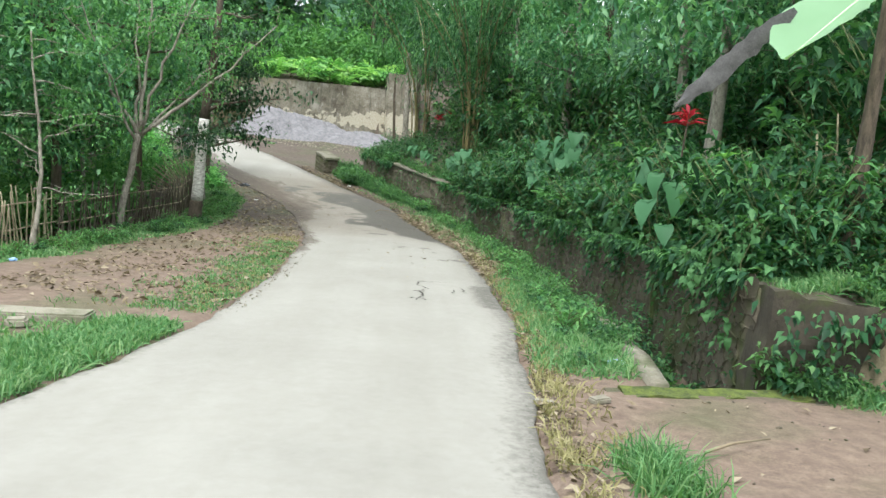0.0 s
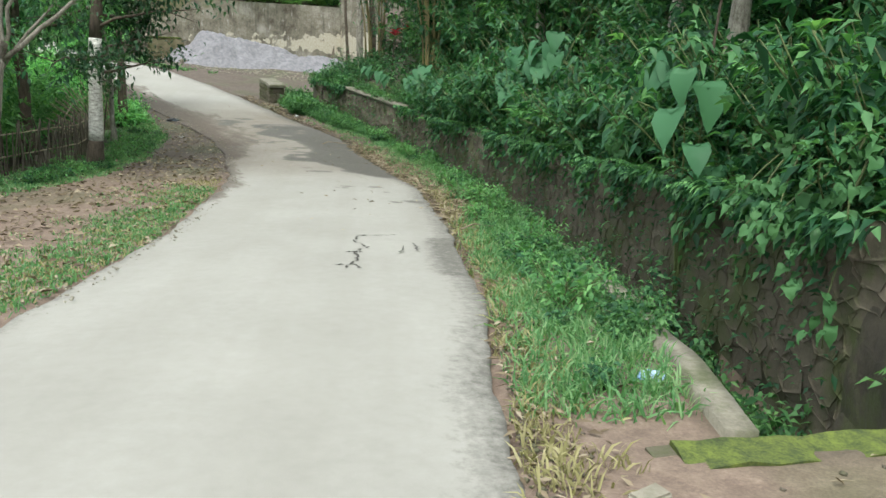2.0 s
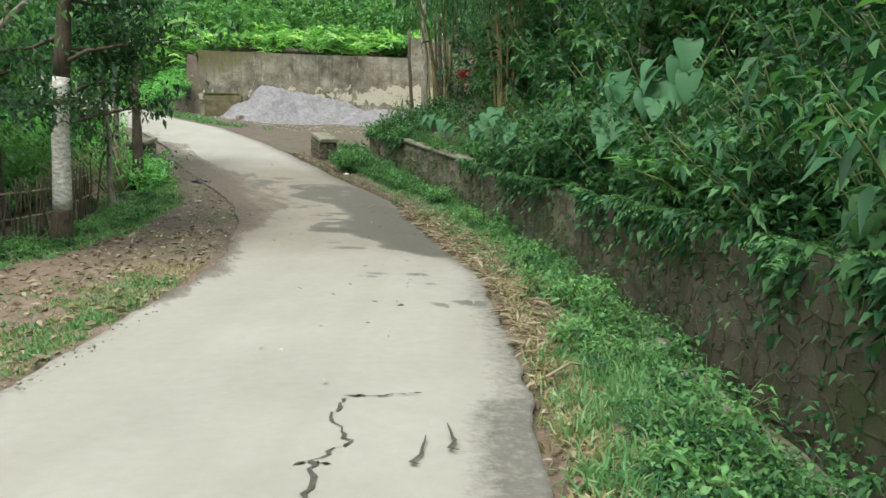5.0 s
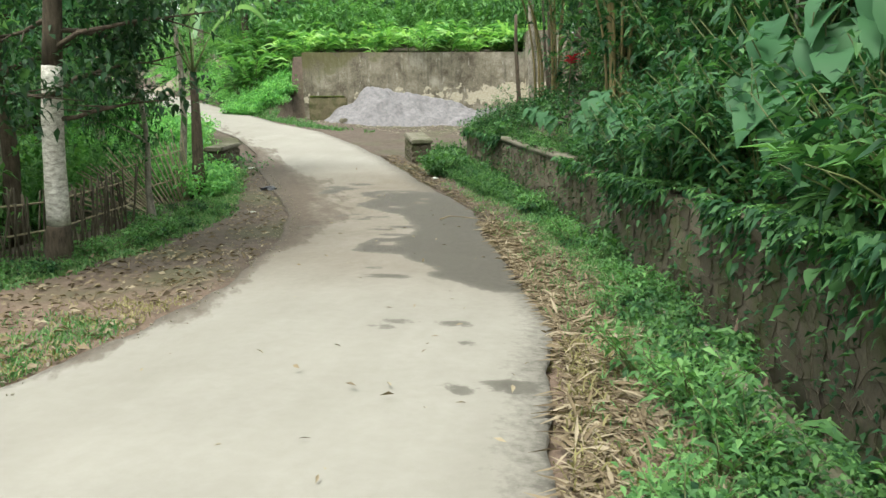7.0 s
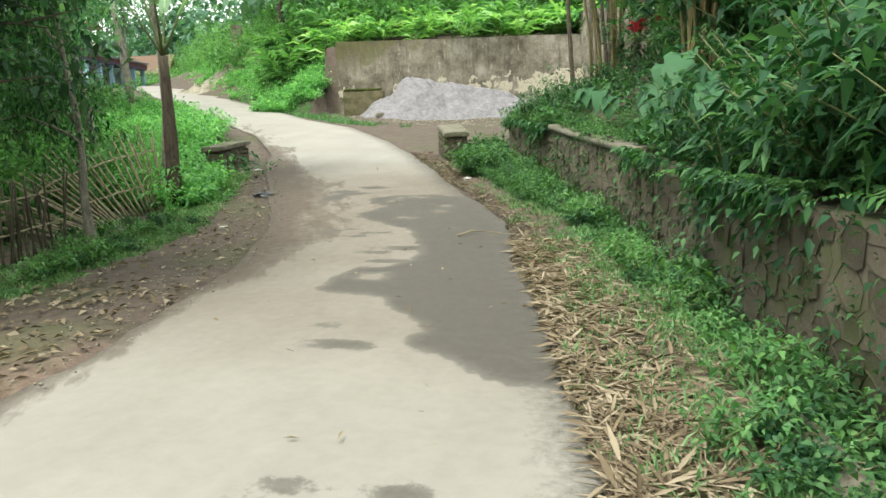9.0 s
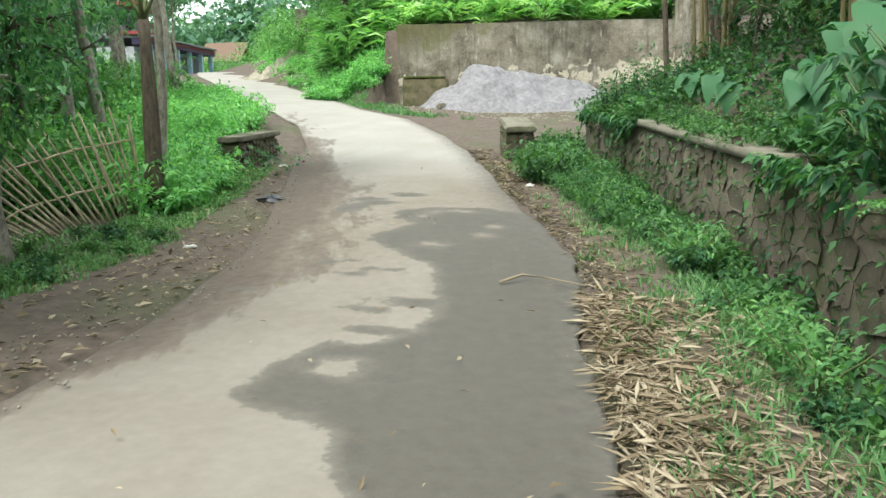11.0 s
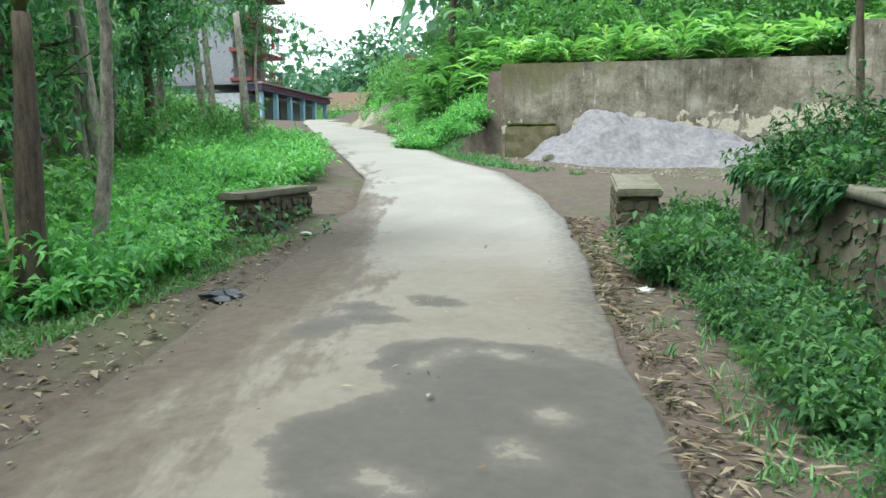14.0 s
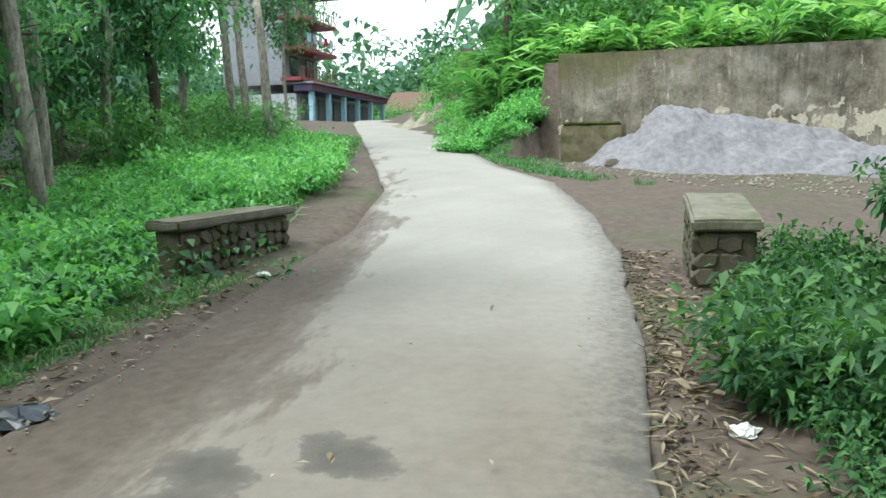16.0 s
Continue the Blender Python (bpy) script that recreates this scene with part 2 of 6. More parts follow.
M_DARK = leafy("old_tree_leaf", (0.036, 0.112, 0.06), (0.09, 0.235, 0.12), (0.22, 0.4, 0.21), 0.35, 0.38)
# Darker copy of the tree leaf: the crown's backlit silhouette put into colour.
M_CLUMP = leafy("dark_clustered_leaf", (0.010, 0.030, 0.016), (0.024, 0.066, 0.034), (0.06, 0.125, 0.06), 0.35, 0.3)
M_GINGER = leafy("ginger_leaf", (0.06, 0.18, 0.06), (0.16, 0.36, 0.12), (0.34, 0.54, 0.22), 0.45, 0.42)
M_TARO = leafy("taro_leaf", (0.032, 0.1, 0.048), (0.05, 0.145, 0.068), (0.085, 0.21, 0.095), 0.45, 0.3)
M_RIB = plain("pale_leaf_rib", (0.3, 0.4, 0.24), (0.45, 0.55, 0.35), 8, 0.5, 0.1)
M_VINE = leafy("creeper_leaf", (0.035, 0.1, 0.04), (0.065, 0.165, 0.062), (0.11, 0.24, 0.09), 0.48, 0.32)
M_BANANA = leafy("banana_leaf", (0.15, 0.28, 0.15), (0.22, 0.38, 0.22), (0.3, 0.46, 0.3), 0.5, 0.35)
M_GRASS = leafy("verge_grass", (0.055, 0.140, 0.054), (0.110, 0.250, 0.101), (0.230, 0.350, 0.176), 0.5, 0.35, 1.6)
M_DRYGRASS = leafy("dry_grass", (0.16, 0.15, 0.07), (0.27, 0.25, 0.12), (0.36, 0.33, 0.19), 0.7, 0.2)
M_LITTER = leafy("dry_leaf_litter", (0.080, 0.060, 0.040), (0.192, 0.152, 0.100), (0.336, 0.292, 0.216), 0.8, 0.08, 3)
M_RED = leafy("red_cordyline_leaf", (0.2, 0.01, 0.02), (0.42, 0.02, 0.05), (0.6, 0.06, 0.1), 0.4, 0.3)
# Distance haze is mixed into these bluish, paler greens.
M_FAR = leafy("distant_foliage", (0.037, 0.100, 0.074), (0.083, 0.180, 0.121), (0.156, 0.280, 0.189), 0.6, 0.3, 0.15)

# ---------- mesh helpers ----------


def tris(name, V, F, material, parent=None, label="", smooth=False):
    """One mesh object from arrays of vertices and triangles."""
    V, F = np.asarray(V, np.float32), np.asarray(F, np.int32)
    me = bpy.data.meshes.new(name)
    me.vertices.add(len(V))
    me.vertices.foreach_set("co", V.ravel())
    me.loops.add(F.size)
    me.loops.foreach_set("vertex_index", F.ravel())
    me.polygons.add(len(F))
    me.polygons.foreach_set("loop_start", np.arange(0, F.size, F.shape[1], dtype=np.int32))
    if smooth:
        me.polygons.foreach_set("use_smooth", np.ones(len(F), bool))
    me.update(calc_edges=True)
    me.materials.append(material)
    ob = new(name, me)
    ob.parent = parent
    return tagged(ob, label)


def part(name, bm, material, parent=None, label="", smooth=False):
    """Links a bmesh as one mesh object under a thing or a part."""
    me = bpy.data.meshes.new(name)
    bm.to_mesh(me)
    bm.free()
    if smooth:
        me.polygons.foreach_set("use_smooth", np.ones(len(me.polygons), bool))
    me.materials.append(material)
    ob = new(name, me)
    ob.parent = parent
    return tagged(ob, label)


def block(sx, sy, sz, bevel=0.02, rough=0.0, cuts=0, seed=0):
    """A worn block standing on z = 0."""
    bm = bmesh.new()
    bmesh.ops.create_cube(bm, size=1)
    bmesh.ops.transform(bm, matrix=Matrix.Translation((0, 0, sz / 2)) @ Matrix.Diagonal((sx, sy, sz, 1)), verts=bm.verts)
    if bevel:
        bmesh.ops.bevel(bm, geom=bm.edges[:], offset=bevel, segments=2, affect="EDGES")
    if cuts:
        bmesh.ops.subdivide_edges(bm, edges=bm.edges[:], cuts=cuts, use_grid_fill=True)
    if rough:
        for v in bm.verts:
            v.co += noise.noise_vector(v.co * 4 + Vector((seed, 0, 0))) * rough
    return bm


def tube_arrays(points, radii, sides=8):
    """A closed tapered tube along points."""
    P = np.asarray(points, float)
    T = np.gradient(P, axis=0)
    T /= np.linalg.norm(T, axis=1, keepdims=True) + 1e-9
    ref = np.array([1.0, 0, 0]) if abs(T[0][0]) < 0.8 else np.array([0, 1.0, 0])
    A = np.cross(T, ref)
    A /= np.linalg.norm(A, axis=1, keepdims=True) + 1e-9
    B = np.cross(T, A)
    an = np.linspace(0, 2 * np.pi, sides, endpoint=False)
    R = np.asarray(radii, float)[:, None, None]
    V = (P[:, None] + R * (np.cos(an)[None, :, None] * A[:, None] + np.sin(an)[None, :, None] * B[:, None])).reshape(-1, 3)
    F = []
    n = len(P)
    for i in range(n - 1):
        for j in range(sides):
            a, b = i * sides + j, i * sides + (j + 1) % sides
            F += [(a, b, b + sides), (a, b + sides, a + sides)]
    V = np.vstack([V, P[:1], P[-1:]])
    for j in range(sides):
        F += [(n * sides, (j + 1) % sides, j), (n * sides + 1, (n - 1) * sides + j, (n - 1) * sides + (j + 1) % sides)]
    return V, np.array(F)


def joined(pieces):
    """Many (V, F) pairs as one."""
    Vs, Fs, n = [], [], 0
    for V, F in pieces:
        Vs.append(V)
        Fs.append(np.asarray(F) + n)
        n += len(V)
    return np.vstack(Vs), np.vstack(Fs)


def unit(a):
    return a / (np.linalg.norm(a, axis=-1, keepdims=True) + 1e-9)


def leaves(P, D, L, W, rng, fold=0.25, droop=0.3):
    """Folded, drooping leaves, four triangles each, from bases P along D."""
    P, D = np.asarray(P, float), unit(np.asarray(D, float))
    n = len(P)
    L, W = np.broadcast_to(np.asarray(L, float), n)[:, None], np.broadcast_to(np.asarray(W, float), n)[:, None]
    side = unit(np.cross(D, np.array([0, 0, 1.0]) + rng.normal(0, 0.35, (n, 3))))
    up = np.cross(side, D)
    down = np.array([0, 0, -1.0])
    mid = P + D * L * 0.45
    tip = P + D * L + down * L * droop
    l1 = mid + side * W * 0.5 + up * W * fold
    r1 = mid - side * W * 0.5 + up * W * fold
    V = np.stack([P, l1, r1, mid, tip], 1).reshape(-1, 3)
    F = (np.arange(n)[:, None, None] * 5 + np.array([[0, 1, 3], [0, 3, 2], [1, 4, 3], [3, 4, 2]])[None]).reshape(-1, 3)
    return V, F


def blades(P, D, L, W, rng, bend=0.5):
    """Grass blades, three triangles each, bending over."""
    P, D = np.asarray(P, float), unit(np.asarray(D, float))
    n = len(P)
    L, W = np.broadcast_to(np.asarray(L, float), n)[:, None], np.broadcast_to(np.asarray(W, float), n)[:, None]
    side = unit(np.cross(D, rng.normal(0, 1, (n, 3))))
    flat = D * np.array([1, 1, 0])
    mid = P + D * L * 0.55
    tip = P + D * L * 0.85 + flat * L * bend * 0.6 - np.array([0, 0, 1.0]) * L * bend * 0.25
    V = np.stack([P - side * W / 2, P + side * W / 2, mid - side * W * 0.4, mid + side * W * 0.4, tip], 1).reshape(-1, 3)
    F = (np.arange(n)[:, None, None] * 5 + np.array([[0, 1, 3], [0, 3, 2], [2, 3, 4]])[None]).reshape(-1, 3)
    return V, F


# ---------- the lie of the land ----------
ROAD_Y = [-30, -5, 2, 4.65, 5.85, 7.75, 11.2, 13.4, 15.6, 17.7, 19, 21, 23, 25, 27, 30, 32.1, 35.4, 41.6, 54.9, 80, 120]
ROAD_L = [-8, -4.6, -3.1, -2.53, -2.28, -2.07, -2.0, -2.1, -2.2, -2.45, -2.75, -3.2, -3.9, -5.0, -6.1, -7.9, -8.9, -11.2, -17.4, -31, -52, -88]
EDGE_Y = [-30, 0, 3.7, 5.1, 6.2, 9.5, 11.4, 13.5, 16.2, 19.5, 21.6, 23.5, 26, 27.4, 30.2, 32.5, 35.3, 38.6, 40.4, 46.5, 55.2, 80, 120]
EDGE_R = [-1, 0.7, 0.96, 1.06, 1.2, 1.46, 1.5, 1.45, 1.3, 0.52, -0.1, -0.55, -1.72, -2.42, -3.72, -4.85, -6.55, -9.1, -11.6, -17.7, -26.5, -47, -82]
PROF_Y = [-30, 0, 2.35, 4.2, 6.4, 12, 17.6, 19.9, 22.1, 24.4, 28, 33, 40]
PROF_Z = [3.0, 1.1, 0.85, 0.6, 0.42, -0.02, -0.26, -0.29, -0.25, -0.15, 0.0, 0.22, 0.3]
MUD_Y = [13, 16, 18.3, 20.5, 21.6, 22.9, 24, 25.8, 27, 28, 29.5, 31, 33, 36.5, 60]
MUD_X = [-2.1, -1.95, -2.5, -2.75, -3.15, -3.45, -3.9, -4.6, -5.3, -5.9, -7.1, -8.0, -9.4, -11.9, -36.5]
WALL_Y = [6.6, 10, 13, 16, 18.5, 21, 23.4, 25.5, 28.4, 31.5]
WALL_X = [3.45, 3.5, 3.38, 3.1, 2.55, 1.9, 1.15, 0.4, -0.6, -2.1]
KERB_Y = [6.2, 7.2, 8.3, 9.9, 11.4, 13.9, 15, 16, 18]
KERB_X = [2.3, 2.46, 2.56, 2.62, 2.62, 2.58, 2.47, 2.3, 1.85]
WALL_TOP = 0.95


def step(a, b, v):
    t = np.clip((v - a) / (b - a), 0, 1)
    return t * t * (3 - 2 * t)


def grade(x, y):
    """The height of the roadway's surface, carried on sideways."""
    u = (x + 5) * -0.75 + (y - 33) * 0.66
    u = np.where(u > 38, 38 + (u - 38) * 0.15, u)
    return np.interp(y, PROF_Y, PROF_Z) + 0.05 * (u + np.sqrt(u * u + 4))


def wall_line(y):
    return np.interp(y, WALL_Y, WALL_X)


def kerb_line(y):
    return np.interp(y, KERB_Y, KERB_X)


def behind_wall(x, y):
    """Metres behind the face of the boundary wall."""
    return (x + 12.1) * -0.377 + (y - 44.2) * 0.926


def waves(x, y):
    return np.sin(x * 1.3 + 0.7 * y) * np.cos(y * 0.9 - x * 0.4) * 0.5 + np.sin(x * 3.1) * np.sin(y * 2.7) * 0.25


def land(x, y):
    x, y = np.asarray(x, float), np.asarray(y, float)
    z = grade(x, y)
    lx, rx = np.interp(y, ROAD_Y, ROAD_L), np.interp(y, EDGE_Y, EDGE_R)
    dl, dr = lx - x, x - rx
    on = (dl < 0.05) & (dr < 0.05)
    h = np.where(on, -0.08, 0.0)
    rough = 0.04 * waves(x * 2, y * 2) + 0.1 * waves(x * 0.7, y * 0.7) * step(1.5, 4, np.maximum(dl, dr))
    h = np.where(on, h, 0.015 + rough * step(0.0, 0.6, np.maximum(dl, dr)))
    # the low ground behind the bamboo fence
    h = h - 0.45 * step(3.6, 6.5, dl) * (1 - step(24, 30, y)) * step(8, 12, y)
    # ditch, then the planted bank above the stone wall
    depth = 0.75 - 0.5 * step(15, 19, y)
    inside = (y > 6.15) & (y < 32)
    wx, kx = wall_line(y), kerb_line(y)
    ditch_from = np.where(y < 18, kx + 0.1, wx - 0.6)
    h = np.where(inside & (x > ditch_from) & (x < wx + 0.15), -depth, h)
    up = WALL_TOP - 0.06 + 0.5 * np.clip(x - wx - 0.5, 0, 5.0) + 0.12 * waves(x, y)
    end = 1 - step(31, 34.5, y)
    gentle = step(4.1, 5.0, x)
    up = up * (1 - gentle + gentle * step(5.9, 9.0, y))
    h = np.where((x > wx + 0.12) & (y > 6.5 - 0.6 * gentle) & (y < 36), np.maximum(up * end, h * (1 - end)), h)
    far_bank = (x > 4.0) & (y > 36)
    h = np.where(far_bank, 0.5 * np.clip(x - 4.0, 0, 4) * step(36, 38, y), h)
    h = np.where((y <= 6.75) & (x > 9), 0.4 * np.clip(x - 9, 0, 5), h)
    # the terrace held by the boundary wall, and the slope beside the climbing road
    bw = behind_wall(x, y)
    terrace = (bw > 0.15) & (x > -12.6)
    h = np.where(terrace, 4.35 - z + 0.15 * np.clip(bw, 0, 30), h)
    slope = (x <= -12.6) & (dr > 0.4) & (y > 40)
    h = np.where(slope, 0.55 * np.clip(dr - 0.4, 0, 6), h)
    return z + h


def height(x, y):
    return float(land(np.array([x]), np.array([y]))[0])


def grid_axis(lo, hi, fine, far):
    out = [np.arange(lo, hi, fine)]
    a, b, s = [], [], fine
    v = lo
    while v > -far:
        s *= 1.25
        v -= s
        a.append(v)
    v, s = hi - fine, fine
    while v < far:
        s *= 1.25
        v += s
        b.append(v)
    return np.concatenate([a[::-1], *out, b])


def ground():
    xs, ys = grid_axis(-14, 9, 0.16, 600), grid_axis(0, 48, 0.2, 600)
    X, Y = np.meshgrid(xs, ys)
    V = np.stack([X, Y, land(X, Y)], -1).reshape(-1, 3)
    nx = len(xs)
    i = (np.arange(len(ys) - 1)[:, None] * nx + np.arange(nx - 1)[None]).ravel()
    ob = tris("ground", V, np.stack([i, i + 1, i + 1 + nx, i + nx], 1), M_SOIL, smooth=True)
    at = ob.data.attributes.new("moist", "FLOAT", "POINT")
    at.data.foreach_set("value", np.asarray(step(15, 21, Y), np.float32).ravel())
    return tagged(ob, "uneven reddish brown soil with patches of green", "ground", kind="structure")


ground()

DAMP_SHAPE = [(0.64, 17.75), (0.12, 18.15), (-0.21, 18.36), (-0.3, 18.95), (-0.52, 19.16), (-0.76, 19.38), (-0.9, 19.68), (-1.5, 19.8), (-1.7, 20.0), (-1.71, 20.5), (-1.6, 20.85),
              (-1.35, 20.91), (-1.2, 21.2), (-1.18, 21.6), (-1.45, 22.3), (-1.75, 22.9), (-2.35, 23.4), (-2.88, 23.85), (-2.97, 24.14), (-2.86, 24.42), (-2.75, 24.8), (-3.2, 25.11),
              (-3.34, 25.56), (-3.1, 25.85), (-2.76, 25.95), (-2.3, 26.08), (-1.92, 25.9), (-1.5, 25.85), (0.2, 22), (1.15, 18.3), (1.0, 17.8)]
DAMP_SPOTS = [(0.43, 16.34, 0.15, 0.1), (-0.05, 16.27, 0.14, 0.08), (-0.12, 16.07, 0.1, 0.07), (0.64, 15.74, 0.05, 0.04), (1.1, 14.82, 0.18, 0.1), (0.79, 14.67, 0.07, 0.05), (-0.68, 18.3, 0.24, 0.1),
              (-1.0, 18.75, 0.14, 0.06), (-2.35, 22.53, 0.14, 0.07), (-2.15, 22.74, 0.26, 0.07), (-2.86, 22.88, 0.1, 0.05), (-2.54, 22.94, 0.09, 0.04), (-3.1, 21.9, 0.12, 0.07), (-1.5, 21.86, 0.26, 0.12),
              (-1.3, 21.15, 0.25, 0.08), (-1.75, 21.6, 0.13, 0.05), (-4.1, 25.68, 0.24, 0.34), (-3.9, 26.08, 0.34, 0.18), (-3.75, 26.85, 0.32, 0.2), (-4.2, 26.35, 0.3, 0.2), (-2.63, 27.53, 0.2, 0.07)]
DRY_SPOTS = [(-1.32, 20.46, 0.16, 0.12), (-2.86, 25.35, 0.07, 0.24), (-2.47, 25.72, 0.13, 0.06), (-1.75, 24.86, 0.1, 0.09), (-1.75, 24.36, 0.12, 0.1), (-2.14, 23.8, 0.1, 0.07)]


def damp_at(x, y):
    """How far inside a damp patch a place lies: 0.5 is its rim."""
    best = np.full(x.shape, -1.0)
    n = len(DAMP_SHAPE)
    odd, near = np.zeros(x.shape, bool), np.full(x.shape, 9.0)
    for i in range(n):
        (ax, ay), (bx, by) = DAMP_SHAPE[i], DAMP_SHAPE[(i + 1) % n]
        t = np.clip(((x - ax) * (bx - ax) + (y - ay) * (by - ay)) / ((bx - ax) ** 2 + (by - ay) ** 2), 0, 1)
        near = np.minimum(near, np.hypot(x - ax - t * (bx - ax), y - ay - t * (by - ay)))
        if by != ay:
            odd ^= ((ay > y) != (by > y)) & (x < (bx - ax) * (y - ay) / (by - ay) + ax)
    best = np.where(odd, near, -near)
    for cx, cy, rx, ry in DAMP_SPOTS:
        best = np.maximum(best, (1 - np.hypot((x - cx) / rx, (y - cy) / ry)) * min(rx, ry))
    for cx, cy, rx, ry in DRY_SPOTS:
        best = np.minimum(best, (np.hypot((x - cx) / rx, (y - cy) / ry) - 1) * min(rx, ry))
    return np.clip(0.5 + best * 3.4, 0, 1)


def road():
    ys = np.concatenate([np.arange(-30, 0, 0.4), np.arange(0, 33, 0.07), np.arange(33, 60, 0.4), np.arange(60, 77, 2)])
    k = 60
    s = np.concatenate([[0, 0.003], np.linspace(0.012, 0.988, k - 4), [0.997, 1]])
    wob_l, wob_r = (np.array([0.06 * noise.fractal(Vector((v * 0.5, c, 0)), 0.7, 2.1, 4) + 0.035 * noise.noise(Vector((v * 2.3, c, 3))) + 0.012 * noise.noise(Vector((v * 5.3, c, 5))) for v in ys]) for c in (1.5, 7.5))
    l, r = np.interp(ys, ROAD_Y, ROAD_L) + wob_l, np.interp(ys, EDGE_Y, EDGE_R) + wob_r
    X = l[:, None] * (1 - s) + r[:, None] * s
    Y = np.repeat(ys[:, None], k, 1)
    Z = grade(X, Y) + 0.016 + 0.045 * (1 - (2 * s - 1) ** 2)[None] - 0.025 * (np.abs(2 * s - 1) > 0.9995)[None]
    V = np.stack([X, Y, Z], -1).reshape(-1, 3)
    i = (np.arange(len(ys) - 1)[:, None] * k + np.arange(k - 1)[None]).ravel()
    ob = tris("road", V, np.stack([i, i + 1, i + 1 + k, i + k], 1), M_ROAD, smooth=True)
    for name, val in (("damp", damp_at(X, Y)), ("edge", np.clip(1 - np.minimum((X - l[:, None]) * 3 + 0.2, (r[:, None] - X) * (1.9 - 0.8 * step(20, 26, Y))) + 0.42 * step(0.75, 1.25, X) * step(9.6, 9.95, Y) * (1 - step(11.7, 12.1, Y)), 0, 1)),
                      ("mud", np.clip(0.5 + (1.1 - 0.55 * step(19, 23, Y)) * (np.interp(Y, MUD_Y, MUD_X) + 0.45 * step(19, 23, Y) - X), 0, 1) * step(13, 16, Y) * (1 - 0.5 * step(31, 37, Y))),
                      ("earthy", step(16, 20, Y) * (1 - step(28, 32, Y)))):
        at = ob.data.attributes.new(name, "FLOAT", "POINT")
        at.data.foreach_set("value", np.asarray(val, np.float32).ravel())
    tagged(ob, "narrow dusty grey asphalt lane with damp patches", "road", kind="structure")


road()


def crack(points, width):
    """A ragged open crack in the asphalt."""
    rng = random.Random(len(points))
    P = []
    for (ax, ay), (bx, by) in zip(points, points[1:]):
        for i in range(7):
            t = i / 7
            P.append((ax + (bx - ax) * t + rng.uniform(-0.025, 0.025), ay + (by - ay) * t + rng.uniform(-0.025, 0.025)))
    V, F = [], []
    for i, (x, y) in enumerate(P):
        w = width * rng.uniform(0.3, 1.3)
        z = float(grade(np.array(x), np.array(y))) + 0.063
        V += [(x - w, y - w * 0.4, z), (x + w, y + w * 0.4, z)]
        if i:
            F += [(2 * i - 2, 2 * i - 1, 2 * i + 1, 2 * i)]
    ob = tris("road_crack", V, F, M_CRACK)
    tagged(ob, "jagged dark crack across the dusty asphalt", "crack", group="road cracks", kind="structure")


M_CRACK = plain("open_crack", (0.03, 0.028, 0.024), (0.07, 0.065, 0.055), 20, 0.95)
crack([(0.22, 9.85), (0.33, 10.3), (0.28, 10.75), (0.42, 11.0), (0.25, 11.4), (0.28, 11.8)], 0.013)
crack([(0.28, 11.8), (0.5, 11.82), (0.85, 11.95)], 0.018)
crack([(0.1, 10.02), (0.3, 10.05), (0.38, 9.86)], 0.012)
crack([(0.2, 10.7), (0.42, 10.72)], 0.02)
crack([(0.78, 10.7), (0.83, 11.2)], 0.01)
crack([(0.98, 10.9), (0.93, 11.4)], 0.01)

# ---------- stone wall, kerb, culvert ----------


def strip(name, ys, inner, outer, low, high, material, label, category, wobble=0.0):
    """A long low wall or kerb that follows the road: four faces a step, closed at its ends."""
    V, F = [], []
    for i, y in enumerate(ys):
        a, b = inner(y), outer(y)
        w = wobble * noise.noise(Vector((y * 1.7, 0, 3)))
        V += [(a + w, y, low(y)), (a + w, y, high(y) + w * 0.5), (b, y, high(y) + w * 0.5), (b, y, low(y))]
        if i:
            for j in range(4):
                p, q = 4 * (i - 1) + j, 4 * (i - 1) + (j + 1) % 4
                F.append((p, q, q + 4, p + 4))
    n = 4 * (len(ys) - 1)
    F += [(0, 3, 2, 1), (n, n + 1, n + 2, n + 3)]
    ob = tris(name, V, F, material)
    return tagged(ob, label, category, kind="structure")


def zroad(x, y):
    return float(grade(np.array(float(x)), np.array(float(y))))


wall_ys = list(np.arange(6.75, 31.6, 0.3))
stone_wall = strip("wall_stone", wall_ys, lambda y: float(wall_line(y)), lambda y: float(wall_line(y)) + 0.4, lambda y: zroad(wall_line(y), y) - 0.9,
                   lambda y: zroad(wall_line(y), y) + WALL_TOP - 0.04, M_MORTAR, "mossy rubble retaining wall along a ditch", "wall")
strip("wall_cap", list(np.arange(23.6, 28.9, 0.25)), lambda y: float(wall_line(y)) - 0.05, lambda y: float(wall_line(y)) + 0.38, lambda y: zroad(wall_line(y), y) + WALL_TOP - 0.035,
      lambda y: zroad(wall_line(y), y) + WALL_TOP + 0.05, M_CAP, "pale weathered concrete coping on the stone wall", "coping", 0.03)
strip("kerb", list(np.arange(6.12, 17.6, 0.2)), lambda y: float(kerb_line(y)) - 0.02, lambda y: float(kerb_line(y)) + 0.15, lambda y: zroad(kerb_line(y), y) - 0.85,
      lambda y: zroad(kerb_line(y), y) + 0.07 + 0.02 * math.sin(y * 3), M_DITCHKERB, "pale concrete ditch kerb half hidden by weeds", "kerb", 0.04)

rng = random.Random(5)


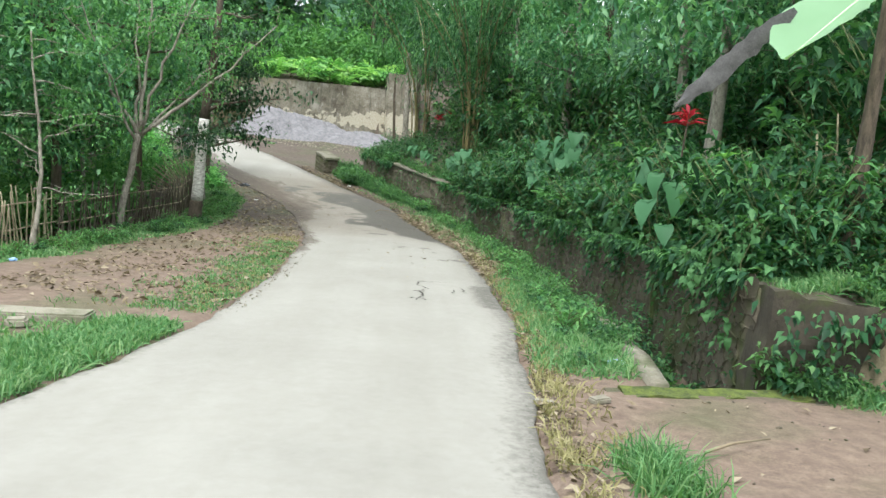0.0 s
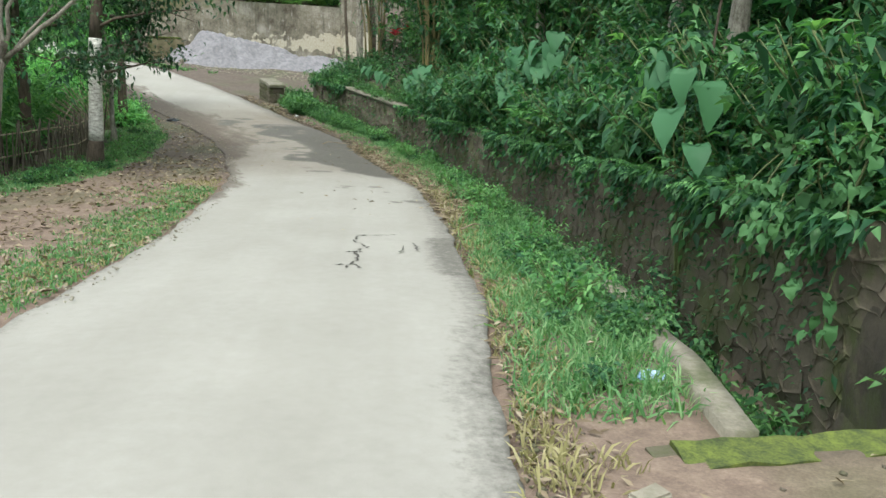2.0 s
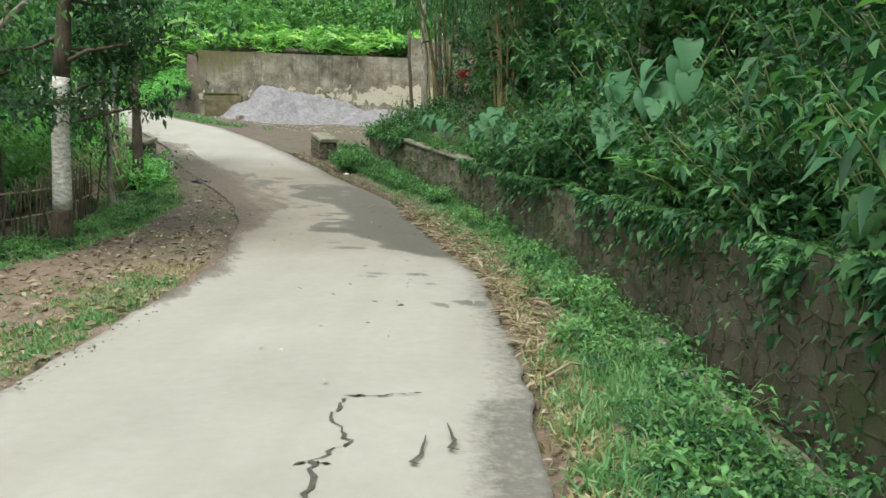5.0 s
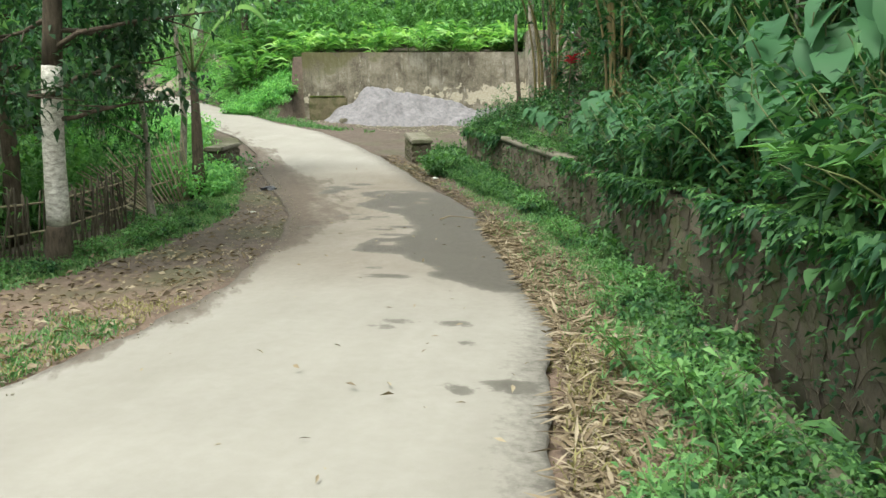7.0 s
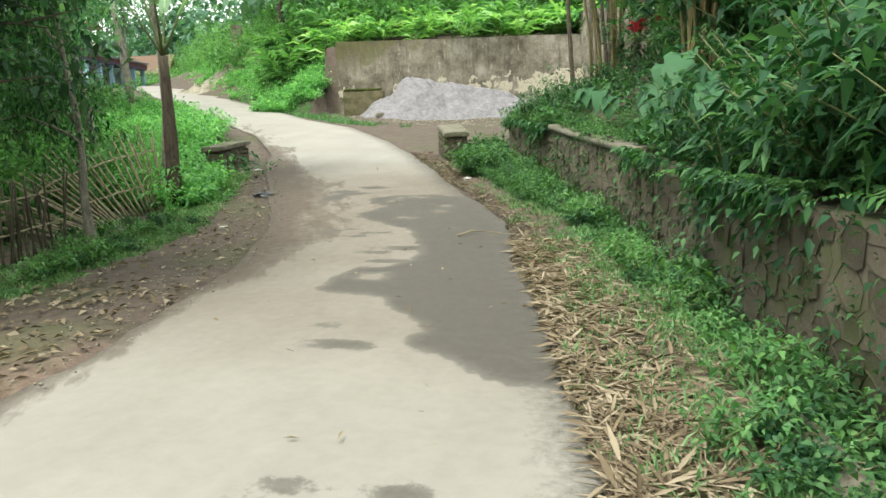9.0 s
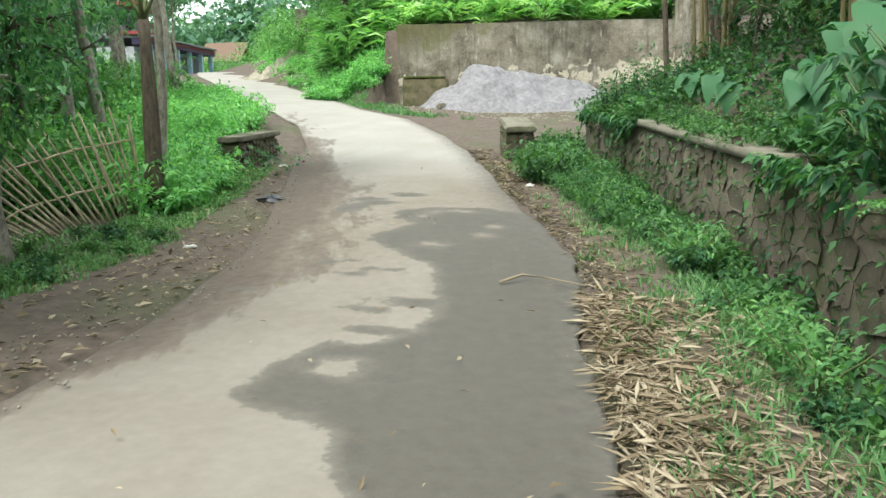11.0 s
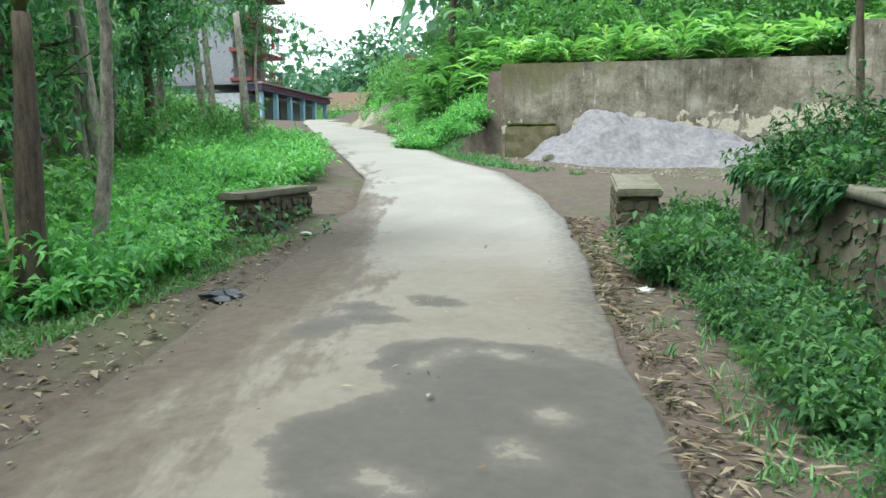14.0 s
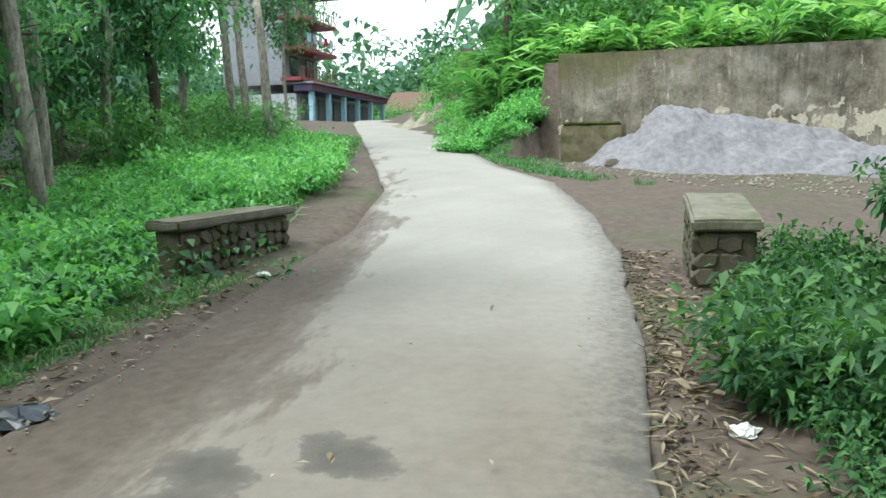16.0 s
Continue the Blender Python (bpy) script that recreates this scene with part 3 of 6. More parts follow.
def rubble_mesh(seed):
    """An irregular rounded field stone of about one metre, to be scaled."""
    r = random.Random(seed)
    bm = bmesh.new()
    n = r.choice((5, 6, 6, 7))
    an = sorted(r.uniform(0, 1) * 0.6 + i for i in range(n))
    ring = [(0.5 * math.cos(a / n * math.tau) * r.uniform(0.85, 1.1), 0.5 * math.sin(a / n * math.tau) * r.uniform(0.85, 1.1)) for a in an]
    lo = [bm.verts.new((x, 0.5, z)) for x, z in ring]
    mid = [bm.verts.new((x, -0.05, z)) for x, z in ring]
    top = [bm.verts.new((x * 0.8 + r.uniform(-0.06, 0.06), -0.5 + r.uniform(-0.07, 0.07), z * 0.8)) for x, z in ring]
    for i in range(n):
        j = (i + 1) % n
        bm.faces.new((lo[i], lo[j], mid[j], mid[i]))
        bm.faces.new((mid[i], mid[j], top[j], top[i]))
    bm.faces.new(top)
    bmesh.ops.recalc_face_normals(bm, faces=bm.faces[:])
    me = bpy.data.meshes.new("stone")
    bm.to_mesh(me)
    bm.free()
    me.materials.append(M_STONE)
    return me


RUBBLE = [rubble_mesh(i) for i in range(9)]


def lay_stones():
    """Rubble in the face of the retaining wall: single stones where one walks close by, the rest joined."""
    rest, count = [], 0
    r = random.Random(11)
    y = 6.9
    while y < 31:
        w = r.uniform(0.2, 0.4)
        x0, x1 = float(wall_line(y - 0.2)), float(wall_line(y + 0.2))
        turn = math.atan2(0.4, x1 - x0)
        zb = zroad(wall_line(y), y)
        z = zb - 0.8 + r.uniform(0, 0.15)
        while z < zb + WALL_TOP - 0.14:
            hh = r.uniform(0.13, 0.3)
            me = r.choice(RUBBLE)
            m = Matrix.Translation((float(wall_line(y)) - 0.008, y + r.uniform(-0.06, 0.06), z + hh / 2)) @ Matrix.Rotation(turn, 4, "Z") @ Matrix.Rotation(math.pi, 4, "Z") @ Matrix.Rotation(r.uniform(-0.3, 0.3), 4, "Y") @ Matrix.Diagonal((w * 1.2, -0.009, hh * 1.2, 1))
            if 8.5 < y < 27 and z > zb - 0.45 and count < 300:
                ob = new("stone", me)
                ob.parent = stone_wall
                ob.matrix_basis = m
                count += 1
            else:
                V = np.array([m @ v.co for v in me.vertices])
                F = [(p.vertices[0], p.vertices[i], p.vertices[i + 1]) for p in me.polygons for i in range(1, len(p.vertices) - 1)]
                rest.append((V, F))
            z += hh * 0.98
        y += w * 0.95
    V, F = joined(rest)
    tagged(tris("stones", V, F, M_STONE, stone_wall), kind="stuff")


culvert = part("culvert_edge", block(2.0, 0.3, 1.05, 0.0, 0.03, 9), M_MORTAR, None)
culvert.matrix_basis = pose(2.85, 6.0, zroad(2.85, 6.0) - 1.045, 0, 0, 6)
tagged(culvert, "low concrete culvert edge grown over with moss", "culvert", kind="structure")
part("moss", block(1.75, 0.24, 0.05, 0.0, 0.035, 11, 3), M_MOSS, culvert, "bright green moss cushion").matrix_basis = pose(0, 0.03, 1.02)
ret = part("wall_return", block(1.3, 0.5, 1.86, 0.0, 0.07, 7, 8), M_DAMPSTONE)
ret.matrix_basis = pose(4.0, 6.6, zroad(4, 7) - 0.93, 0, 3, -8)
tagged(ret, "dark damp end of the retaining wall", "wall", kind="structure")

# ---------- boundary wall, pile, bridge ----------
WALL_TURN = math.degrees(math.atan2(0.377, 0.926))


def boundary_wall():
    bm = block(11.2, 0.32, 3.6, 0.03, 0.03, 6, 2)
    ob = part("wall_boundary", bm, M_PLASTER)
    ob.matrix_basis = pose(-12.1 + 5.6 * 0.926 - 0.16 * 0.377, 44.2 + 5.6 * 0.377 + 0.16 * 0.926, 1.0, 0, 0, WALL_TURN)
    tagged(ob, "tall stained cement wall with moss and peeling render", "wall", kind="structure")
    pier = part("wall_pier", block(2.2, 0.7, 4.6, 0.05, 0.04, 4, 6), M_PLASTER)
    pier.matrix_basis = pose(-0.9, 48.55, 1.0, 0, 0, WALL_TURN)
    tagged(pier, "taller stained cement pier at the end of the wall", "wall", kind="structure")
    stub = part("wall_stub", block(1.75, 0.7, 1.4, 0.06, 0.05, 4, 9), M_STUB)
    stub.matrix_basis = pose(-10.72, 43.74, 1.1, 0, 0, WALL_TURN)
    part("ledge", block(1.6, 0.72, 0.07, 0.02, 0.03, 3, 5), M_MOSS, stub, "yellowish moss on the ledge").matrix_basis = pose(-0.05, 0, 1.38)
    tagged(stub, "low mossy cement buttress before the wall", "buttress", kind="structure")


boundary_wall()


def gravel_pile():
    xs, ys = np.linspace(-0.5, 10.5, 130), np.linspace(-2.6, 2.0, 60)
    X, Y = np.meshgrid(xs, ys)
    wx, wy = -10.3 + X * 0.926 - Y * -0.377 * -1, 43.0 + X * 0.377 + Y * 0.926
    peak = 1.55 * np.exp(-(((X - 1.9) / 1.3) ** 2)) + 1.25 * np.exp(-(((X - 4.0) / 1.6) ** 2)) + 0.85 * step(4, 6, X) * (1 - 0.6 * step(8.5, 10.5, X)) + 0.3 * np.exp(-(((X - 0.4) / 0.6) ** 2))
    across = np.clip(1 - np.abs(Y - 0.5) / 1.9, 0, 1) ** 0.9
    n = np.array([noise.fractal(Vector((a * 1.4, b * 1.4, 0)), 1.0, 2.0, 5) for a, b in zip(X.ravel(), Y.ravel())]).reshape(X.shape)
    Z = grade(wx, wy) - 0.12 + peak * across * (1 + 0.16 * n) + 0.07 * n
    V = np.stack([wx, wy, Z], -1).reshape(-1, 3)
    nx = len(xs)
    i = (np.arange(len(ys) - 1)[:, None] * nx + np.arange(nx - 1)[None]).ravel()
    ob = tris("gravel_pile", V, np.stack([i, i + 1, i + 1 + nx, i + nx], 1), M_GRAVEL, smooth=True)
    tagged(ob, "heap of grey crushed gravel against the cement wall", "gravel", kind="stuff")


gravel_pile()


def bridge_parapet():
    e = tagged(new("bridge_parapet"), "low rubble bridge parapet with a mossy concrete cap", "parapet")
    length, thick, high = 1.95, 0.36, 0.56
    part("body", block(length, thick, high, 0.03, 0.02, 2), M_MORTAR, e)
    cap = part("cap", block(length + 0.14, thick + 0.16, 0.11, 0.025, 0.02, 3, 4), M_CAP, e, "mossy concrete cap")
    cap.matrix_basis = pose(0, 0, high - 0.005)
    r = random.Random(3)
    x = -length / 2 + 0.12
    while x < length / 2 - 0.08:
        z, w = 0.02, r.uniform(0.15, 0.22)
        while z < high - 0.1:
            hh = r.uniform(0.12, 0.19)
            for side in (1,):
                s = new("stone", r.choice(RUBBLE))
                s.parent = e
                s.matrix_basis = Matrix.Translation((x, side * (thick / 2 + 0.005), z + hh / 2)) @ Matrix.Rotation(r.uniform(-0.6, 0.6), 4, "Y") @ Matrix.Diagonal((w * 1.1, -0.1, hh * 1.1, 1))
            z += hh * 0.97
        x += w * 0.95
    # the road side looks to the east
    a = math.degrees(math.atan2(2.15, -0.47)) + 180
    e.matrix_basis = pose(-8.85, 29.95, zroad(-8.6, 29.9) - 0.03, 0, 2.0, a + 0)
    return e


parapet = bridge_parapet()


def bridge_post():
    """The stub of the other parapet: rubble under a thick slab, rising with the bridge."""
    e = tagged(new("bridge_post"), "squat rubble bridge post with a mossy slab on top", "post")
    wide, long, high = 0.54, 1.5, 0.76
    part("body", block(wide, long, high, 0.03, 0.025, 4), M_MORTAR, e)
    part("slab", block(wide + 0.1, long + 0.14, 0.12, 0.025, 0.02, 4, 2), M_CAP, e, "mossy concrete slab").matrix_basis = pose(0, 0, high - 0.005)
    r = random.Random(17)
    for face, run in ((0, wide), (1, long)):
        u = -run / 2 + 0.1
        while u < run / 2 - 0.05:
            z, w = 0.02, r.uniform(0.17, 0.27)
            while z < high - 0.12:
                hh = r.uniform(0.13, 0.22)
                o = new("stone", r.choice(RUBBLE))
                o.parent = e
                at = pose(u, -long / 2 - 0.004, z + hh / 2) if face == 0 else pose(-wide / 2 - 0.004, u, z + hh / 2, 0, 0, -90)
                o.matrix_basis = at @ Matrix.Rotation(r.uniform(-0.5, 0.5), 4, "Y") @ Matrix.Diagonal((w * 1.08, 0.06, hh * 1.08, 1))
                z += hh * 0.96
            u += w * 0.93
    e.matrix_basis = pose(-3.67, 32.2, zroad(-3.6, 32.2) - 0.12, 6.5, 0, 22.5)


bridge_post()

# ---------- plants ----------
NR = np.random.default_rng(7)


def ball(n, rng):
    return unit(rng.normal(0, 1, (n, 3)))


def shrub_meshes(seed, n, size, leaf_l, leaf_w, material, tall=1.0, fingers=1):
    """Stems and foliage of one leafy shrub, rooted at the origin, about a metre across."""
    rng = np.random.default_rng(seed)
    stems, P, D = [], [], []
    for i in range(11):
        a, lean = rng.uniform(0, math.tau), rng.uniform(0.15, 0.75)
        t = np.linspace(0, 1, 5)[:, None]
        end = np.array([math.cos(a) * lean, math.sin(a) * lean, rng.uniform(0.55, 1.1) * tall]) * size
        bend = np.array([math.cos(a), math.sin(a), 0]) * 0.25 * size
        pts = end * t + bend * t * t + rng.normal(0, 0.02, (5, 3)) * t
        stems.append(tube_arrays(pts, np.linspace(0.014, 0.004, 5) * max(size, 0.6), 4))
        k = n // 11
        u = rng.uniform(0.18, 1.0, k)[:, None] ** 0.7
        base = end * u + bend * u * u
        out = ball(k, rng) * np.array([1, 1, 0.55]) + np.array([0, 0, 0.15])
        tw = rng.uniform(0.0, 0.3, k)[:, None] * size
        base = base + out * tw
        if fingers > 1:
            for f in range(fingers):
                P.append(base)
                D.append(out + rng.normal(0, 0.55, (k, 3)))
        else:
            P.append(base)
            D.append(out + rng.normal(0, 0.25, (k, 3)))
    P, D = np.vstack(P), np.vstack(D)
    P[:, 2] = np.maximum(P[:, 2], 0.03)
    ll = leaf_l * rng.uniform(0.6, 1.25, len(P))
    V, F = leaves(P, D, ll, ll * leaf_w, rng, 0.22, 0.3)
    fol = tris("foliage", V, F, material)
    SV, SF = joined(stems)
    st = tris("stem", SV, SF, M_STEM)
    out = fol.data, st.data
    for o in (fol, st):
        bpy.data.objects.remove(o)
    return out


def rooted(name, meshes, x, y, z, turn, size, label, category, group):
    """A plant out of shared meshes: an Empty at its foot with its parts."""
    e = tagged(new(name), label, category, group)
    for me in meshes:
        o = new(me.name.split(".")[0], me)
        o.parent = e
        if me.name.startswith("stem"):
            tagged(o, kind="stuff")
    s = size if isinstance(size, tuple) else (size, size, size)
    e.matrix_basis = pose(x, y, z, NR.uniform(-6, 6), NR.uniform(-6, 6), turn) @ Matrix.Diagonal((*s, 1))
    return e


SHRUBS = [shrub_meshes(1, 330, 1.0, 0.15, 0.42, M_LEAF), shrub_meshes(2, 110, 1.05, 0.17, 0.32, M_LEAF, 1.1, 4), shrub_meshes(3, 420, 0.95, 0.12, 0.5, M_LEAF),
          shrub_meshes(4, 300, 1.0, 0.2, 0.3, M_LEAF, 1.2), shrub_meshes(5, 120, 1.0, 0.15, 0.34, M_LEAF2, 1.0, 4)]
WEEDS = [shrub_meshes(6, 200, 0.36, 0.085, 0.5, M_LEAF2, 0.8), shrub_meshes(7, 170, 0.4, 0.1, 0.35, M_LEAF2, 1.0), shrub_meshes(8, 220, 0.32, 0.07, 0.6, M_LEAF, 0.7)]


def mesh_arrays(me):
    V, F = np.empty(len(me.vertices) * 3), np.empty(len(me.loops), int)
    me.vertices.foreach_get("co", V)
    me.loops.foreach_get("vertex_index", F)
    return V.reshape(-1, 3), F.reshape(-1, 3)


def thicket(name, label, rows, material):
    """Plants past counting, joined into one object: rows of foliage mesh, x, y, size."""
    out = []
    for me, x, y, size in rows:
        V, F = mesh_arrays(me)
        a = NR.uniform(0, math.tau)
        c, q = math.cos(a) * size, math.sin(a) * size
        W = np.stack([V[:, 0] * c - V[:, 1] * q, V[:, 0] * q + V[:, 1] * c, V[:, 2] * size * NR.uniform(0.85, 1.2)], 1) + np.array([x, y, height(x, y) - 0.03])
        out.append((W, F))
    tagged(tris(name, *joined(out), material), label, "undergrowth", kind="stuff")


def put_shrub(kind, x, y, size, label="dense green broad-leaved shrub on the bank", group="bank shrubs", z=None, dz=-0.03):
    z = height(x, y) + dz if z is None else z
    rooted("shrub", SHRUBS[kind], x, y, z, NR.uniform(0, 360), (size, size, size * NR.uniform(0.85, 1.2)), label, "shrub", group)


# the bank above the stone wall
for i in range(215):
    y = NR.uniform(7.4, 31.5)
    d = NR.uniform(0.25, 5.5) if i % 3 else NR.uniform(0.2, 1.0)
    low = step(19, 25, y)
    if 23.8 < y < 29.2 and d < 1.3:
        continue
    k = int(NR.choice([0, 1, 1, 2, 3, 4], p=[0.25, 0.2, 0.15, 0.2, 0.13, 0.07]))
    put_shrub(k, float(wall_line(y)) + d, y, (NR.uniform(0.65, 1.1) + 0.22 * min(d, 4)) * (1 - 0.45 * low * (d < 2.5)))
# overhanging the wall near its beginning
for x, y, s in ((3.6, 7.6, 0.8), (3.55, 8.6, 0.7), (3.6, 9.6, 0.8), (4.3, 7.6, 0.6), (3.5, 11.6, 0.75), (3.4, 13.4, 0.6), (4.6, 7.0, 0.5), (5.1, 7.1, 0.5), (4.2, 7.2, 0.55), (5.8, 7.6, 0.6), (4.1, 8.0, 1.2), (5.0, 8.3, 1.2)):
    put_shrub(2, x, y, s)
# round the end of the bank beside the bridge post, down to the road
for i in range(70):
    y = NR.uniform(25.5, 33.2)
    x = float(np.interp(y, EDGE_Y, EDGE_R)) + NR.uniform(1.05 + 0.25 * step(30.5, 32, y), 3.0)
    if y > 28.6 and x < -2.95 + 0.13 * (32 - y):
        continue
    put_shrub(int(NR.choice([0, 2, 4])), x, y, NR.uniform(0.26, 0.44), "bright weedy shrub spilling over the verge", "verge shrubs")
# thicket to the left, behind the fence, and the undergrowth past the parapet
rows = []
for i in range(170):
    y = NR.uniform(5, 27)
    lx = float(np.interp(y, [6, 11, 14.7, 17.5, 20, 24, 27], [-9.5, -8.2, -7.6, -6.7, -6.9, -8.2, -9.6]))
    d = NR.uniform(0.2, 7) if i % 3 else NR.uniform(0.1, 1.5)
    rows.append((SHRUBS[int(NR.choice([0, 1, 1, 2, 4]))][0], lx - d, y, NR.uniform(0.7, 1.25) + 0.15 * min(d, 4)))
thicket("thicket", "leafy green thicket behind the bamboo fence", rows, M_LEAF2)
rows = []
for i in range(90):
    y = NR.uniform(29, 52)
    lx = float(np.interp(y, ROAD_Y, ROAD_L))
    rows.append((SHRUBS[int(NR.choice([0, 1, 3]))][0], lx - NR.uniform(4.5, 16), y, NR.uniform(0.7, 1.4)))
for i in range(70):
    u, d = NR.uniform(-2, 15), NR.uniform(4.5, 13)
    rows.append((SHRUBS[int(NR.choice([0, 2, 3]))][0], -12.1 + u * 0.926 - d * 0.377, 44.2 + u * 0.377 + d * 0.926, NR.uniform(1.6, 3.2)))
for i in range(60):
    x, y = NR.uniform(-62, -38), NR.uniform(78, 100)
    rows.append((SHRUBS[int(NR.choice([0, 2, 3]))][0], x, y, NR.uniform(1.5, 3.0)))
for i in range(60):
    y = NR.uniform(54, 80)
    rows.append((SHRUBS[int(NR.choice([0, 2, 3]))][0], float(np.interp(y, EDGE_Y, EDGE_R)) + NR.uniform(2.2, 9), y, NR.uniform(1.2, 2.4)))
thicket("undergrowth", "dark undergrowth among the grove's trees", rows, M_LEAF2)


def put_weed(x, y, s, label, group, k=None):
    rooted("weed", WEEDS[int(NR.integers(0, 3)) if k is None else k], x, y, height(x, y) - 0.01, NR.uniform(0, 360), s, label, "weed", group)


# weeds: right verge, ditch, green slope past the parapet, left verge
for i in range(190):
    y = NR.uniform(6.6, 26)
    r, w = float(np.interp(y, EDGE_Y, EDGE_R)), float(wall_line(y))
    if y < 17.5:
        k = float(kerb_line(y))
        x = NR.uniform(k + 0.25, w - 0.08) if i % 2 else NR.uniform(r + 0.45, k - 0.05)
    else:
        x = NR.uniform(w - 0.75, w - 0.1)
    put_weed(x, y, NR.uniform(0.5, 1.0), "small green weed along the ditch", "ditch weeds")
rows = []
for i in range(680):
    y = NR.uniform(23.5, 40)
    lx = float(np.interp(y, [23.5, 26.7, 29.5, 31.2, 35, 40], [-5.9, -7.0, -9.3, -10.1, -12.4, -17.4]))
    x = lx - abs(NR.normal(0, 3.4))
    if -9.5 < x < -8.2 and 28.1 < y < 31.3 or (-8.2 < x and 23.4 < y < 24.8):
        continue
    rows.append((WEEDS[i % 3][0], x, y, NR.uniform(1.0, 1.95)))
for i in range(260):
    y = NR.uniform(40.5, 66)
    rx = float(np.interp(y, EDGE_Y, EDGE_R))
    x = rx + NR.uniform(0.4, 3.4)
    if x < -12.7 or y > 46:
        rows.append((WEEDS[i % 3][0], x, y, NR.uniform(1.0, 2.0)))
for i in range(60):
    rows.append((WEEDS[i % 3][0], NR.uniform(-16, -12.8), NR.uniform(43.2, 47), NR.uniform(1.2, 2.2)))
thicket("weeds", "fresh green weeds over the roadside slopes", rows, M_WEED)
rows = []
for i in range(230):
    y = NR.uniform(24, 31.5)
    rows.append((WEEDS[i % 3][0], float(np.interp(y, EDGE_Y, EDGE_R)) + NR.uniform(0.85, 2.6), y, NR.uniform(0.55, 1.0)))
for i in range(130):
    y = NR.uniform(22.5, 29) if i > 25 else NR.uniform(17.5, 23)
    rows.append((WEEDS[i % 3][0], float(wall_line(y)) - NR.uniform(0.05, 0.4 + 0.45 * step(24, 26, y)), y, NR.uniform(0.7, 1.3)))
for i in range(60):
    rows.append((WEEDS[i % 3][0], NR.uniform(4.2, 7.0), NR.uniform(6.2, 6.6) if i % 3 == 0 else NR.uniform(6.6, 7.8), NR.uniform(0.6, 1.2)))
for i in range(60):
    y = NR.uniform(6.6, 16)
    rows.append((WEEDS[i % 3][0], NR.uniform(float(kerb_line(y)) + 0.2, float(wall_line(y)) - 0.05), y, NR.uniform(0.7, 1.2)))
for i in range(75):
    y = NR.uniform(28.6, 32.6)
    rows.append((WEEDS[i % 3][0], -2.95 + 0.13 * (32 - y) + abs(NR.normal(0, 0.7)), y, NR.uniform(0.9, 1.6)))
for i in range(110):
    y = NR.uniform(7.6, 17)
    rows.append((WEEDS[i % 3][0], float(kerb_line(y)) + NR.uniform(-0.3, 0.3), y, NR.uniform(0.4, 0.75)))
for i in range(18):
    rows.append((WEEDS[i % 3][0], NR.uniform(3.3, 4.3), NR.uniform(6.2, 6.35), NR.uniform(0.6, 1.1)))
for i in range(110):
    y = NR.uniform(25, 29.5)
    rows.append((WEEDS[i % 3][0], float(np.interp(y, EDGE_Y, EDGE_R)) + NR.uniform(0.8, 2.2), y, NR.uniform(0.5, 1.05)))
thicket("weeds", "green weeds between the litter and the stone wall", rows, M_LEAF3)
for i in range(110):
    y = NR.uniform(10, 24)
    lx = float(np.interp(y, [10, 14, 17.5, 20, 23, 24], [-6.6, -5.6, -4.9, -4.9, -5.2, -5.5]))
    put_weed(lx - abs(NR.normal(0, 0.6)), y, NR.uniform(0.45, 0.9), "low green weed at the foot of the fence", "fence weeds")

def scatter_grass(name, label, n, where, size, material, width=0.011, bend=0.5):
    """Grass or low cover that nobody could count, as one object."""
    rng = np.random.default_rng(n)
    X, Y = where(rng, n)
    P = np.stack([X, Y, land(X, Y) - 0.01], 1)
    D = rng.normal(0, 0.45, (n, 3)) + np.array([0, 0, 1.0])
    L = size * rng.uniform(0.4, 1.3, n)
    V, F = blades(P, D, L, width * rng.uniform(0.7, 1.5, n), rng, bend)
    tagged(tris(name, V, F, material), label, "grass", kind="stuff")


def tufts(xf, y0, y1, spread):
    """Grass in tufts: the clump's centre by xf(y), each blade close round it."""
    def where(rng, n):
        c = rng.integers(0, max(n // 14, 1), n)
        cy = rng.uniform(y0, y1, n // 14 + 1)
        cx = xf(cy, rng)
        return cx[c] + rng.normal(0, spread, n), cy[c] + rng.normal(0, spread, n)
    return where


def right_verge(y, rng):
    r, k = np.interp(y, EDGE_Y, EDGE_R), np.where(y < 17, kerb_line(y), wall_line(y) - 0.5)
    u = rng.uniform(0, 1, len(y)) ** np.where(y < 12, 0.9, 0.5)
    return r + 0.1 + (k - 0.05 - r - 0.1) * u


def left_patch(y, rng):
    l = np.interp(y, ROAD_Y, ROAD_L)
    return l - 0.08 - np.abs(rng.normal(0, 0.55, len(y)))


def left_fence(y, rng):
    return np.interp(y, [8, 10, 14, 17.5, 20, 23, 26.7, 29.5], [-7.5, -6.4, -5.3, -4.7, -4.75, -5.1, -6.7, -8.0]) - np.abs(rng.normal(0, 0.8, len(y)))


scatter_grass("grass", "long green grass on the verge by the ditch", 9500, tufts(right_verge, 6.4, 13, 0.06), 0.19, M_GRASS, 0.011)
scatter_grass("grass", "green grass between the litter and the ditch", 9000, tufts(right_verge, 13, 27, 0.06), 0.14, M_GRASS)
scatter_grass("grass", "short green grass beside the lane", 9000, tufts(left_patch, 4.6, 7.4, 0.06), 0.16, M_GRASS, 0.012)
scatter_grass("grass", "patchy short grass at the edge of the lane", 9000, tufts(left_patch, 8.2, 16.0, 0.07), 0.09, M_GRASS, 0.011)
scatter_grass("grass", "dry straw-coloured grass at the edge of the lane", 3500, tufts(left_patch, 8.2, 17, 0.08), 0.08, M_DRYGRASS)
scatter_grass("grass", "low green cover along the fence", 24000, tufts(left_fence, 9.5, 29.5, 0.07), 0.12, M_GRASS, 0.018, 0.8)
